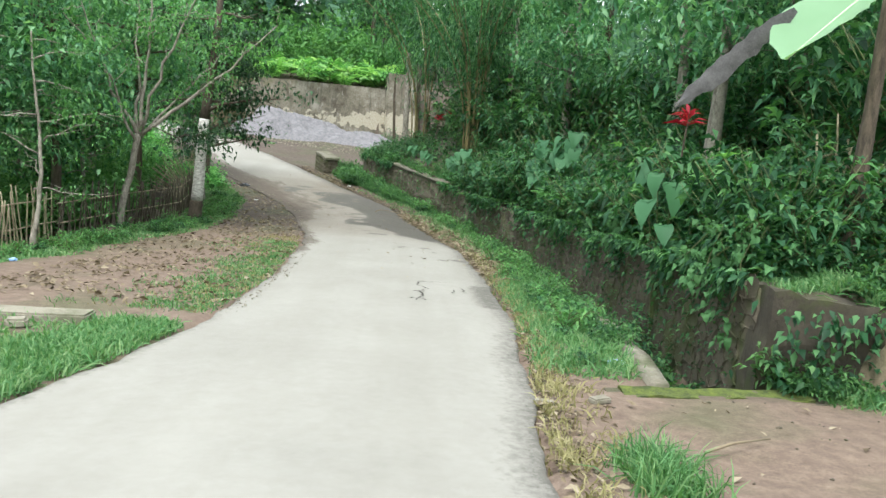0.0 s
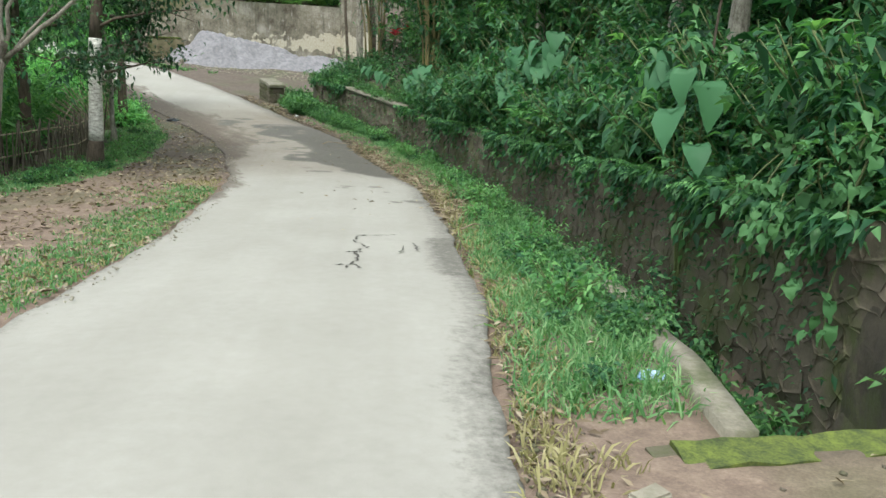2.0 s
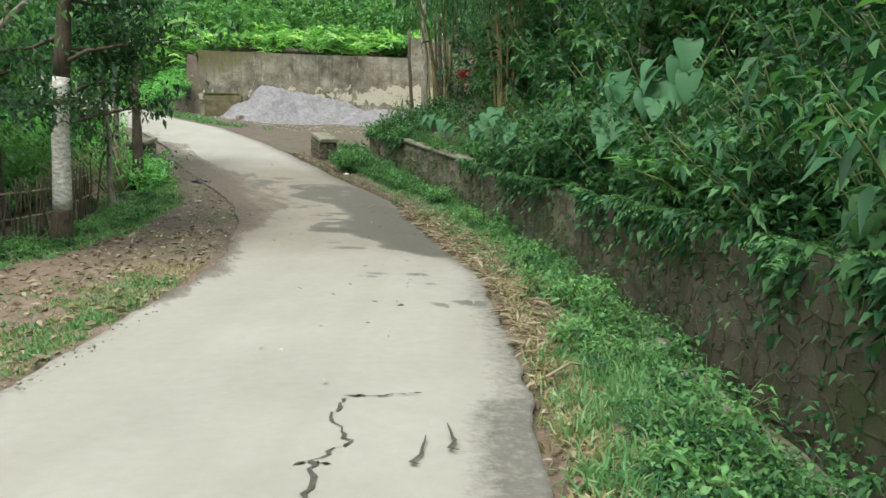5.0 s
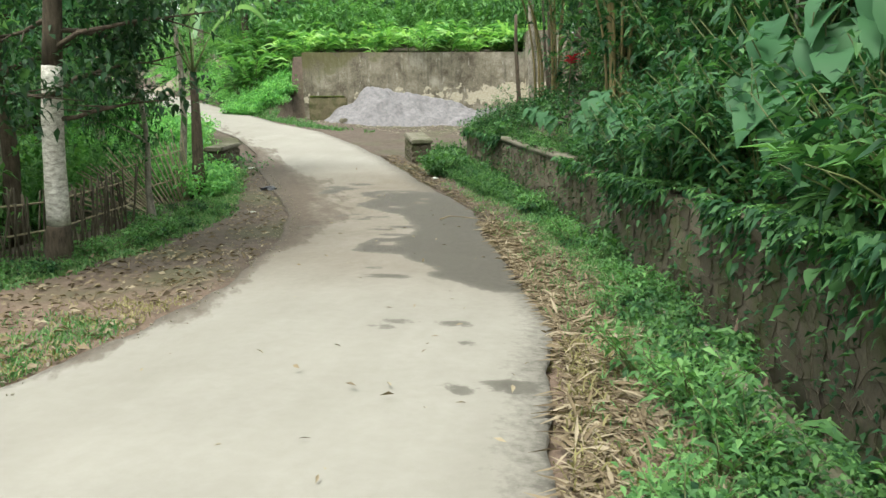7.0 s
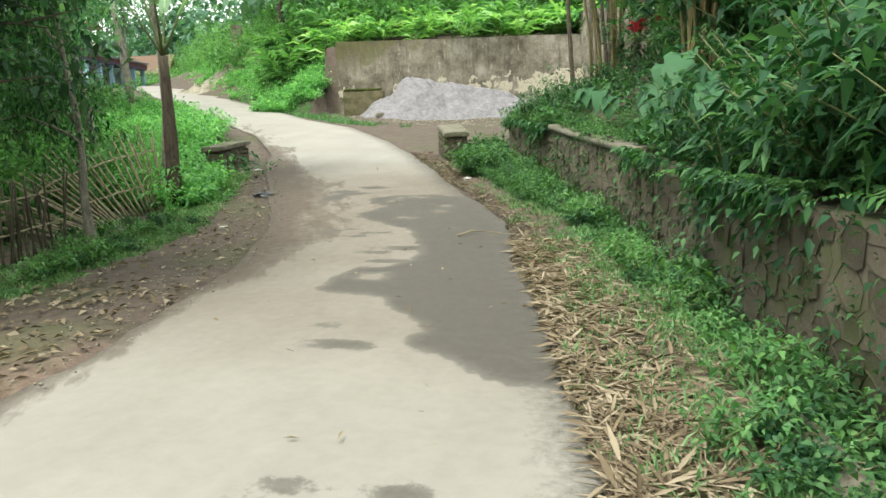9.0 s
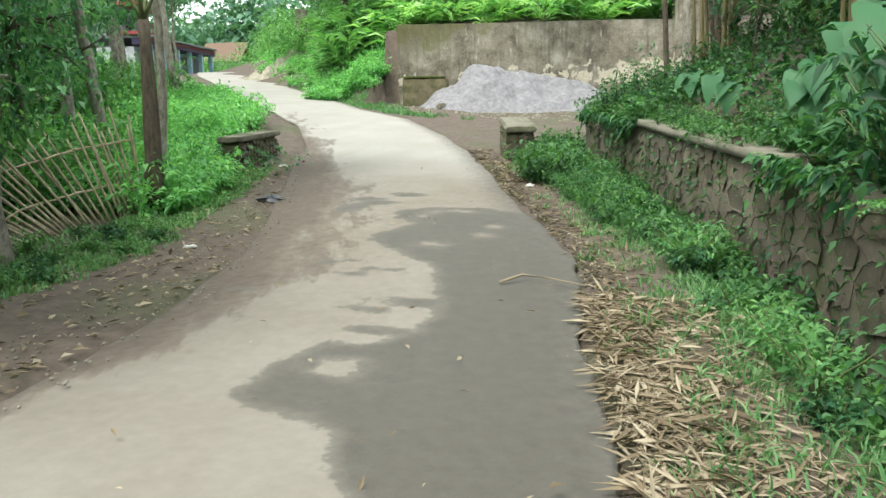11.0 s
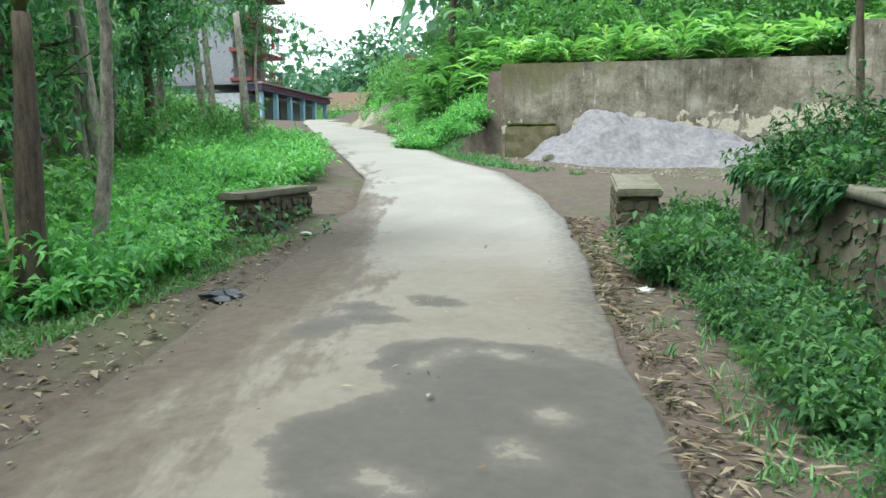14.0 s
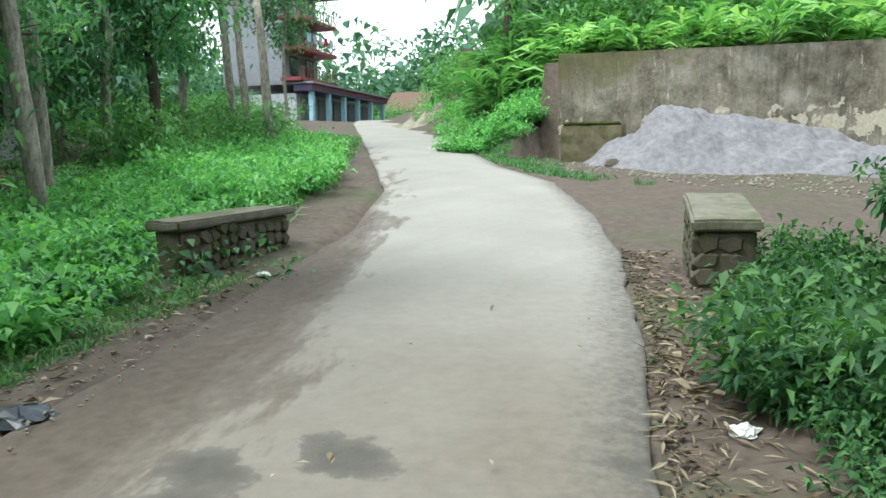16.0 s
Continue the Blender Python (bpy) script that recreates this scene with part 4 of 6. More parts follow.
scatter_grass("grass", "dry grass at the asphalt's edge", 4500, tufts(lambda y, r: np.interp(y, EDGE_Y, EDGE_R) + 0.05 + np.abs(r.normal(0, 0.2, len(y))), 2, 16, 0.06), 0.13, M_DRYGRASS)
scatter_grass("grass", "grass on the bank beside the driveway", 12000, tufts(lambda y, r: r.uniform(4.4, 9, len(y)), 6.2, 9.5, 0.07), 0.17, M_GRASS, 0.012)
scatter_grass("grass", "grass along the driveway", 5000, tufts(lambda y, r: r.uniform(4.3, 9, len(y)), 5.2, 6.9, 0.07), 0.16, M_GRASS, 0.012)
scatter_grass("grass_tuft", "thick tuft of grass between lane and driveway", 900, tufts(lambda y, r: r.uniform(1.45, 1.85, len(y)), 3.6, 4.3, 0.07), 0.3, M_GRASS, 0.01)
scatter_grass("grass", "lush grass on the slope past the parapet", 26000, tufts(lambda y, r: np.interp(y, [25, 31, 35, 40, 46], [-7.4, -9.6, -12.6, -16.6, -22]) - np.abs(r.normal(0, 3.5, len(y))), 25, 46, 0.1), 0.26, M_GRASS, 0.03, 0.8)
scatter_grass("grass", "green grass at the foot of the wall", 9000, tufts(lambda y, r: np.interp(y, [39.5, 42, 44, 54], [-9.8, -13.2, -15.2, -25.2]) + np.abs(r.normal(0, 0.8, len(y))), 39.5, 54, 0.1), 0.22, M_GRASS, 0.025, 0.8)


scatter_grass("grass", "bright grass down the end of the bank", 16000, tufts(lambda y, r: r.uniform(3.9, 7.0, len(y)), 5.9, 8.0, 0.07), 0.2, M_GRASS, 0.013)


scatter_grass("grass", "short grass over the end of the wall", 6500, tufts(lambda y, r: r.uniform(3.6, 5.6, len(y)), 6.55, 8.0, 0.07), 0.17, M_GRASS, 0.013)


def undergrowth():
    """Low leaves all over the bank and the thicket's floor, so that little soil shows."""
    rng = np.random.default_rng(21)
    n = 26000
    Y = rng.uniform(7, 32.5, n)
    X = wall_line(Y) + 0.1 + rng.uniform(0, 1, n) ** 1.6 * 6
    keep = ~((Y > 24.0) & (Y < 28.9) & (X < wall_line(Y) + 0.9))
    X2, Y2 = rng.uniform(-20, -7.3, 16000), rng.uniform(5, 30, 16000)
    X, Y = np.concatenate([X[keep], X2]), np.concatenate([Y[keep], Y2])
    m = len(X)
    P = np.stack([X, Y, land(X, Y) + rng.uniform(0.02, 0.45, m)], 1)
    D = ball(m, rng) * np.array([1, 1, 0.5]) + np.array([0, 0, 0.25])
    L = rng.uniform(0.08, 0.2, m)
    V, F = leaves(P, D, L, L * rng.uniform(0.35, 0.6, m), rng)
    tagged(tris("undergrowth", V, F, M_LEAF), "dense low leaves covering the bank", "undergrowth", kind="stuff")
    # creepers hanging down the stone wall
    n = 3600
    cy = rng.uniform(7, 23.6, 90)
    cy[:14] = rng.uniform(28.6, 31, 14)
    c = rng.integers(0, 90, n)
    Y = cy[c] + rng.normal(0, 0.16, n)
    drop = np.abs(rng.normal(0, 0.15, n)) * (0.4 + 1.6 * np.sin(cy[c] * 7.1) ** 4)
    P = np.stack([wall_line(Y) - rng.uniform(0.05, 0.2, n), Y, grade(wall_line(Y), Y) + WALL_TOP + 0.1 - drop], 1)
    D = rng.normal(0, 0.5, (n, 3)) + np.array([-0.6, 0, -0.5])
    L = rng.uniform(0.06, 0.14, n)
    V, F = leaves(P, D, L, L * 0.5, rng)
    n = 4200
    Y2 = rng.uniform(7, 30.5, n)
    P2 = np.stack([wall_line(Y2) - rng.uniform(0.02, 0.1, n), Y2, grade(wall_line(Y2), Y2) + rng.uniform(-0.7, WALL_TOP, n)], 1)
    L2 = rng.uniform(0.03, 0.1, n)
    V, F = joined([(V, F), leaves(P2, rng.normal(0, 0.6, (n, 3)) + np.array([-0.6, 0, 0.1]), L2, L2 * 0.45, rng)])
    n = 150
    P3 = np.stack([rng.uniform(3.4, 4.4, n), 6.34 - rng.uniform(0.02, 0.14, n) - 0.08 * rng.uniform(0, 1, n), zroad(4, 6.6) + 0.85 - np.abs(rng.normal(0, 0.35, n))], 1)
    L3 = rng.uniform(0.07, 0.15, n)
    V, F = joined([(V, F), leaves(P3, rng.normal(0, 0.5, (n, 3)) + np.array([-0.2, -0.6, -0.3]), L3, L3 * 0.55, rng)])
    tagged(tris("creepers", V, F, M_LEAF), "creepers hanging over the stone wall", "creeper", kind="stuff")


undergrowth()


def heart_leaf(length, rng):
    """A large heart-shaped leaf: outline fanned about its rib, drooping to the tip."""
    out = [(0.0, 0.0), (-0.16, 0.2), (-0.2, 0.38), (-0.02, 0.46), (0.25, 0.4), (0.55, 0.27), (0.82, 0.1), (1.0, 0.0)]
    V = []
    for u, w in out:
        sag = -0.32 * max(u, 0) ** 2
        V.append((u, 0.0, sag + 0.02))
        V.append((u, w, sag + 0.28 * w))
        V.append((u, -w, sag + 0.28 * w))
    V = np.array(V) * length + rng.normal(0, 0.006, (len(V), 3))
    F = []
    for i in range(len(out) - 1):
        a, b = 3 * i, 3 * i + 3
        F += [(a, b, b + 1), (a, b + 1, a + 1), (a, a + 2, b + 2), (a, b + 2, b)]
    return V, np.array(F)


def turned(V, m):
    return np.array([m @ Vector(v) for v in V])


def taro(x, y, top, heading, n=5, length=0.42):
    """A clump of taro: bent stalks, each with one hanging heart-shaped leaf. top: height of its tallest leaf."""
    rng = np.random.default_rng(int(abs(x * 100 + y * 37)))
    z0 = height(x, y)
    e = tagged(new("taro_plant"), "taro clump with large heart-shaped leaves on the bank", "plant", "taro plants")
    e.matrix_basis = pose(x, y, z0)
    for i in range(n):
        a = radians(heading + rng.uniform(-32, 32))
        h = max((top - z0) * (1 - 0.08 * i) + rng.uniform(-0.06, 0.06), 0.2)
        reach = rng.uniform(0.12, 0.45)
        t = np.linspace(0, 1, 6)[:, None]
        pts = np.array([[math.cos(a) * reach, math.sin(a) * reach, 0]]) * t**2 + np.array([[0, 0, h]]) * t
        V, F = tube_arrays(pts, np.linspace(0.014, 0.007, 6), 5)
        tris("stalk", V, F, M_STEM, e)
        V, F = heart_leaf(length * rng.uniform(0.75, 1.15), rng)
        m = Matrix.Translation(pts[-1]) @ Matrix.Rotation(a + rng.uniform(-0.5, 0.5), 4, "Z") @ Matrix.Rotation(radians(rng.uniform(30, 68)), 4, "Y") @ Matrix.Rotation(rng.uniform(-0.3, 0.3), 4, "X")
        tris("leaf", turned(V, m), F, M_TARO, e)


for x, y, top, n, ll in ((3.5, 9.75, 2.2, 5, 0.38), (3.6, 14.9, 1.75, 4, 0.32), (3.6, 17.6, 2.5, 5, 0.42), (3.35, 18.3, 2.3, 6, 0.5), (3.2, 17.5, 1.75, 4, 0.42), (2.1, 21.8, 1.6, 4, 0.36),
                         (1.45, 24.6, 1.6, 5, 0.38), (1.7, 23.3, 1.9, 5, 0.42), (0.75, 27.4, 1.55, 4, 0.32), (0.2, 29.2, 1.7, 4, 0.34), (3.9, 11.2, 2.5, 4, 0.34), (3.6, 16.2, 2.6, 4, 0.34), (2.8, 19.6, 2.1, 4, 0.42)):
    taro(x, y, top, 242, n, ll)


def heart_creeper(x, y, top, drop, n, length, seed):
    """A hanging vine with heart-shaped leaves on the face of the wall."""
    rng = np.random.default_rng(seed)
    e = tagged(new("creeper"), "light green heart-leaved creeper hanging down the stone wall", "creeper", "hanging creepers")
    e.matrix_basis = pose(x, y, top)
    for j in range(3):
        t = np.linspace(0, 1, 8)[:, None]
        way = np.array([-0.16 - 0.06 * j, -0.25 + 0.25 * j, -drop * (1 - 0.2 * j)])
        pts = way * t + np.array([0.16, 0, 0.12]) * (1 - t) ** 2 + np.cumsum(rng.normal(0, 0.015, (8, 3)), 0)
        tris("vine", *tube_arrays(pts, np.linspace(0.009, 0.004, 8), 5), M_STEM, e)
        for i in range(n // 3):
            u = rng.uniform(0.02, 1)
            p = np.array([np.interp(u, t[:, 0], pts[:, c]) for c in range(3)]) + rng.normal(0, 0.07, 3) * np.array([0.6, 1.3, 1]) - np.array([0.05, 0.02, 0])
            V, F = heart_leaf(length * rng.uniform(0.6, 1.2), rng)
            m = Matrix.Translation(p) @ Matrix.Rotation(radians(225 + rng.uniform(-60, 60)), 4, "Z") @ Matrix.Rotation(radians(rng.uniform(25, 75)), 4, "Y") @ Matrix.Rotation(rng.uniform(-0.5, 0.5), 4, "X")
            tris("leaf", turned(V, m), F, M_VINE, e)


heart_creeper(3.42, 7.35, 1.75, 1.15, 60, 0.1, 3)
heart_creeper(3.42, 8.0, 1.7, 0.7, 36, 0.09, 4)
heart_creeper(3.42, 11.6, 1.42, 0.6, 24, 0.12, 5)
heart_creeper(3.2, 15.3, 1.1, 0.6, 24, 0.13, 6)


def ginger_meshes(seed, n=9, stem=1.1, leaf_l=0.34, material=None):
    """Arching stems with long leaves in two rows."""
    rng = np.random.default_rng(seed)
    stems, P, D = [], [], []
    for i in range(n):
        a = rng.uniform(0, math.tau)
        t = np.linspace(0, 1, 7)[:, None]
        h, out = stem * rng.uniform(0.7, 1.15), stem * rng.uniform(0.25, 0.75)
        d = np.array([math.cos(a), math.sin(a), 0])
        pts = d * out * t**1.8 + np.array([0, 0, h]) * (t - 0.28 * t**3) + rng.normal(0, 0.05, 3) * np.array([1, 1, 0])
        stems.append(tube_arrays(pts, np.linspace(0.012, 0.004, 7), 4))
        side = np.cross(d, [0, 0, 1])
        for j in range(13):
            u = 0.25 + 0.75 * j / 12
            p = np.array([np.interp(u, t[:, 0], pts[:, c]) for c in range(3)])
            P.append(p)
            D.append(d * 0.75 + side * (0.8 if j % 2 else -0.8) + np.array([0, 0, 0.45]) + rng.normal(0, 0.15, 3))
    L = leaf_l * rng.uniform(0.75, 1.2, len(P))
    V, F = leaves(np.array(P), np.array(D), L, L * 0.19, rng, 0.3, 0.3)
    fol = tris("foliage", V, F, material or M_GINGER)
    st = tris("stem", *joined(stems), M_STEM)
    out = fol.data, st.data
    for o in (fol, st):
        bpy.data.objects.remove(o)
    return out


GINGER = [ginger_meshes(31, 6, 1.35, 0.85), ginger_meshes(32, 7, 1.2, 0.8), ginger_meshes(33, 6, 1.45, 0.8)]
GINGER_DARK = [ginger_meshes(34, 12, 0.9, 0.46, M_LEAF2), ginger_meshes(35, 12, 0.9, 0.46, M_LEAF2)]
for i in range(62):
    u, d = NR.uniform(-0.3, 13), NR.uniform(0.35, 4.5)
    x, y = -12.1 + u * 0.926 - d * 0.377, 44.2 + u * 0.377 + d * 0.926
    rooted("ginger_plant", GINGER[i % 3], x, y, height(x, y) - 0.05, NR.uniform(0, 360), NR.uniform(0.6, 1.4), "yellow-green ginger plant above the cement wall", "plant", "ginger plants on the terrace")
for i in range(26):
    x, y = NR.uniform(-20, -13.2), NR.uniform(46.5, 53)
    if x < np.interp(y, EDGE_Y, EDGE_R) + 1.6:
        continue
    rooted("ginger_plant", GINGER_DARK[i % 2], x, y, height(x, y) - 0.05, NR.uniform(0, 360), NR.uniform(1.5, 2.4), "tall ginger bush beside the wall's end", "plant", "ginger bushes")
for x, y, s in ((3.35, 15.4, 0.85), (3.3, 16.2, 0.85), (3.2, 14.7, 0.75), (3.0, 17.0, 0.6), (3.8, 15.6, 0.9), (3.3, 13.9, 0.6)):
    rooted("ginger_plant", GINGER_DARK[int(x * 10) % 2], x, y, height(x, y), NR.uniform(0, 360), s, "arching long-leaved plant on the wall's edge", "plant", "plants on the wall's edge")


def fern_mesh(seed):
    rng = np.random.default_rng(seed)
    P, D, L = [], [], []
    for i in range(9):
        a = rng.uniform(0, math.tau)
        d = np.array([math.cos(a), math.sin(a), 0])
        side = np.cross(d, [0, 0, 1])
        for j in range(1, 15):
            u = j / 15
            p = d * u * 0.55 + np.array([0, 0, 0.4 * u - 0.38 * u * u])
            for s in (-1, 1):
                P.append(p)
                D.append(side * s + d * 0.35 - np.array([0, 0, 0.1]))
                L.append(0.15 * math.sin(min(u * 1.25 + 0.2, 1) * math.pi * 0.93) + 0.015)
    L = np.array(L)
    V, F = leaves(np.array(P), np.array(D), L, 0.028, rng, 0.1, 0.2)
    o = tris("fronds", V, F, M_LEAF2)
    me = o.data
    bpy.data.objects.remove(o)
    return me


FERNS = [fern_mesh(41), fern_mesh(42)]
for i in range(46):
    y = NR.uniform(8, 29)
    x = float(wall_line(y)) + NR.uniform(0.02, 0.5)
    if 23.8 < y < 28.9:
        continue
    rooted("fern", [FERNS[i % 2]], x, y, height(x + 0.15, y) + 0.05, NR.uniform(0, 360), NR.uniform(0.6, 1.1), "light green fern on the wall's edge", "fern", "ferns on the wall")
for i in range(16):
    y = NR.uniform(7.5, 24)
    x = float(wall_line(y)) - NR.uniform(0.15, 0.4)
    rooted("fern", [FERNS[i % 2]], x, y, height(x, y), NR.uniform(0, 360), NR.uniform(0.45, 0.8), "green fern in the ditch", "fern", "ferns in the ditch")

# ---------- trees ----------


def tree_meshes(seed, tall, r0, crown_from, spread, n, leaf, material, bark, limbs=11, clump=0.6):
    """Trunk, limbs and crown of a tree rooted at the origin."""
    rng = np.random.default_rng(seed)
    t = np.linspace(0, 1, 14)
    sway = np.stack([np.cumsum(rng.normal(0, 0.035, 14)), np.cumsum(rng.normal(0, 0.035, 14)), t * tall], 1)
    sway[:, :2] *= tall / 6
    flare = 1 + 0.7 * np.exp(-t * 16)
    trunk = tube_arrays(sway, r0 * flare * (1 - 0.72 * t) * (1 + rng.normal(0, 0.04, 14)), 12)
    pieces, P, D = [], [], []
    for i in range(limbs):
        u = crown_from + (0.98 - crown_from) * (i + rng.uniform(0, 0.8)) / limbs
        base = np.array([np.interp(u, t, sway[:, c]) for c in range(3)])
        a = rng.uniform(0, math.tau)
        reach = spread * rng.uniform(0.6, 1.1) * (1.0 - 0.5 * max(u - crown_from, 0))
        rise = rng.uniform(-0.05, 0.55) * reach
        s = np.linspace(0, 1, 7)[:, None]
        pts = base + np.array([math.cos(a) * reach, math.sin(a) * reach, rise]) * s + np.array([0, 0, -0.18 * reach]) * s**2 + np.cumsum(rng.normal(0, 0.03 * reach, (7, 3)), 0)
        pieces.append(tube_arrays(pts, np.linspace(r0 * 0.38, r0 * 0.06, 7), 5))
        for j in range(3):
            k = rng.integers(2, 6)
            b = rng.uniform(0, math.tau)
            tw = pts[k] + np.array([math.cos(b), math.sin(b), rng.uniform(-0.3, 0.5)]) * reach * 0.4 * s[:5] * 2
            pieces.append(tube_arrays(tw[:4], np.linspace(r0 * 0.14, r0 * 0.04, 4), 4))
        k = n // limbs
        g = rng.integers(0, 9, k)
        centres = np.stack([np.array([np.interp(v, s[:, 0], pts[:, c]) for c in range(3)]) for v in np.linspace(0.3, 1.05, 9)]) + rng.normal(0, 0.28 * spread / 2, (9, 3))
        P.append(centres[g] + rng.normal(0, 1, (k, 3)) * np.array([1, 1, 0.6]) * clump * 0.5)
        D.append(rng.normal(0, 0.6, (k, 3)) + np.array([0, 0, -0.15]))
    P, D = np.vstack(P), np.vstack(D)
    L = leaf * rng.uniform(0.6, 1.25, len(P))
    crown = tris("crown", *leaves(P, D, L, L * 0.45, rng, 0.2, 0.25), material)
    tr = tris("trunk", *trunk, bark, smooth=True)
    li = tris("branching", *joined(pieces), bark, smooth=True)
    out = [tr.data, li.data, crown.data]
    for o in (crown, tr, li):
        bpy.data.objects.remove(o)
    return out


T_DARK = [tree_meshes(51, 6.5, 0.16, 0.36, 2.4, 6500, 0.2, M_DARK, M_BARK, 12, 0.75), tree_meshes(52, 7.5, 0.14, 0.32, 2.2, 6500, 0.19, M_DARK, M_PALEBARK, 13, 0.75),
          tree_meshes(53, 6.0, 0.12, 0.3, 2.0, 3600, 0.17, M_LEAF, M_PALEBARK)]
T_TALL = [tree_meshes(54, 13, 0.2, 0.35, 3.0, 4200, 0.3, M_DARK, M_BARK, 14, 1.0), tree_meshes(55, 12, 0.17, 0.3, 2.8, 4200, 0.28, M_LEAF, M_PALEBARK, 14, 1.0)]


def put_tree(meshes, x, y, size, turn, label, group="", wide=1.0, dz=-0.08):
    e = tagged(new("tree"), label, "tree", group)
    for me in meshes:
        o = new(me.name.split(".")[0], me)
        o.parent = e
        if me.name.startswith("branching"):
            tagged(o, kind="stuff")
    e.matrix_basis = pose(x, y, height(x, y) + dz, 0, 0, turn) @ Matrix.Diagonal((size * wide, size * wide, size, 1))
    return e


# Crown leaves coloured dark to stand out as a silhouette.
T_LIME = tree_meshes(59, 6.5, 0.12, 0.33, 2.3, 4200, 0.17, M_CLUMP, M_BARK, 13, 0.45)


# the lime-washed tree by the lane, its trunk in two parts
def washed_tree(x, y):
    e = tagged(new("tree"), "roadside tree with a lime-washed white trunk", "tree")
    rng = np.random.default_rng(61)
    t = np.linspace(0, 1, 12)
    for nm, lo, hi, r_lo, r_hi, m in (("trunk_foot", 0.0, 0.72, 0.2, 0.145, M_BARK), ("lime_wash", 0.7, 2.75, 0.14, 0.125, M_PAINTED), ("trunk_top", 2.73, 6.5, 0.123, 0.06, M_BARK)):
        z = lo + (hi - lo) * t
        pts = np.stack([0.095 * z + 0.03 * np.sin(z * 1.7), 0.01 * z + 0.03 * np.cos(z * 2), z], 1)
        V, F = tube_arrays(pts, (r_lo + (r_hi - r_lo) * t) * (1 + rng.normal(0, 0.025, 12)), 14)
        tris(nm, V, F, m, e, {"lime_wash": "flaking white lime wash"}.get(nm, ""), smooth=True)
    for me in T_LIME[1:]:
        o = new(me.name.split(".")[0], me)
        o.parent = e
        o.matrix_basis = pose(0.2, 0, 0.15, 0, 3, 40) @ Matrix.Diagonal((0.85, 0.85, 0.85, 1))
    e.matrix_basis = pose(x, y, height(x, y) - 0.15)


washed_tree(-5.42, 18.75)
T_THIN = tree_meshes(56, 4.6, 0.055, 0.28, 1.7, 1700, 0.11, M_LEAF2, M_PALEBARK, 10, 0.5)
T_SLIM = tree_meshes(57, 7.5, 0.085, 0.6, 1.6, 3600, 0.19, M_DARK, M_PALEBARK, 11, 0.7)
for x, y, s, a in ((-6.6, 13.2, 0.85, 100), (-7.6, 17.8, 1.0, 300)):
    put_tree(T_THIN, x, y, s, a, "slender pale-branched young tree at the fence", "fence trees")


def forked_tree(x, y):
    """The open, pale-limbed tree by the fence: a leaning stem that forks low into long crooked limbs."""
    e = tagged(new("tree"), "open pale-limbed tree forking low above the fence", "tree")
    e.matrix_basis = pose(x, y, height(x, y) - 0.1)
    rng = np.random.default_rng(91)
    fork = np.array([0.4, 0.1, 2.2])

    def limb(a, b, r_a, r_b, sag=0.0, name="limb"):
        t = np.linspace(0, 1, 10)[:, None]
        pts = a + (b - a) * t + np.array([0, 0, sag]) * (t - t * t) * 4
        pts[1:-1] += rng.normal(0, 0.035, (8, 3))
        tris(name, *tube_arrays(pts, np.linspace(r_a, r_b, 10), 8), M_PALEBARK, e, smooth=True)
        return pts

    limb(np.zeros(3), fork, 0.085, 0.07, 0, "trunk")
    P, D = [], []
    for ends, r in (((0.7, 0.2, 5.6), 0.05), ((-1.1, -0.3, 4.7), 0.045), ((3.3, 0.4, 4.8), 0.05), ((0.1, 0.8, 5.3), 0.04), ((1.9, -0.5, 5.4), 0.04), ((-0.5, -1.0, 5.2), 0.035), ((2.2, 0.9, 4.2), 0.03)):
        pts = limb(fork - np.array([0, 0, rng.uniform(0, 0.3)]), np.array(ends), r, 0.012, rng.uniform(-0.15, 0.2))
        for j in range(5):
            base = pts[rng.integers(4, 10)]
            tip = base + rng.normal(0, 0.45, 3) + np.array([0, 0, 0.15])
            limb(base, tip, 0.012, 0.004, 0, "twig")
            k = 75
            u = rng.uniform(0.2, 1.1, k)[:, None]
            P.append(base + (tip - base) * u + rng.normal(0, 0.2, (k, 3)) * np.array([1, 1, 0.6]))
            D.append(rng.normal(0, 0.6, (k, 3)) + np.array([0, 0, -0.1]))
    P, D = np.vstack(P), np.vstack(D)
    L = rng.uniform(0.07, 0.14, len(P))
    tris("crown", *leaves(P, D, L, L * 0.45, rng), M_LEAF2, e)


forked_tree(-6.45, 16.6)
put_tree(T_SLIM, -8.12, 26.45, 1.0, 40, "slim pale-barked tree beside the banana plant")
put_tree(T_SLIM, -19.6, 40.2, 0.8, 120, "slender leafy tree before the shop row")
put_tree(T_DARK[2], -6.1, 22.0, 0.75, 200, "thin young tree at the fence", wide=0.7)
for i, (x, y, s) in enumerate(((-7.4, 20.4, 0.9), (-9.5, 22.5, 1.0), (-9.3, 18, 0.95), (-7.6, 16.2, 0.8), (-8.6, 14.2, 0.85), (-10.5, 15.5, 1.0), (-19, 30, 1.05), (-12.8, 25.4, 1.1), (-15, 27, 1.1), (-18.5, 35, 1.1),
                               (-20.5, 33.5, 1.1), (-11.6, 12, 1.0), (-13.4, 28.2, 0.95), (-17.5, 33.2, 0.9), (-13, 18.5, 1.1), (-14.5, 22.5, 1.1), (-22.5, 38.5, 1.1), (-10.5, 9, 0.9), (-17.2, 30.5, 1.0), (-9.6, 11.2, 0.8))):
    put_tree(T_DARK[i % 3], x, y, s * NR.uniform(0.95, 1.1), NR.uniform(0, 360), ("dark-leaved tree with slender trunk in the grove", "pale-trunked tree with dense dark leaves", "leafy young tree with pale bark")[i % 3], "grove trees")
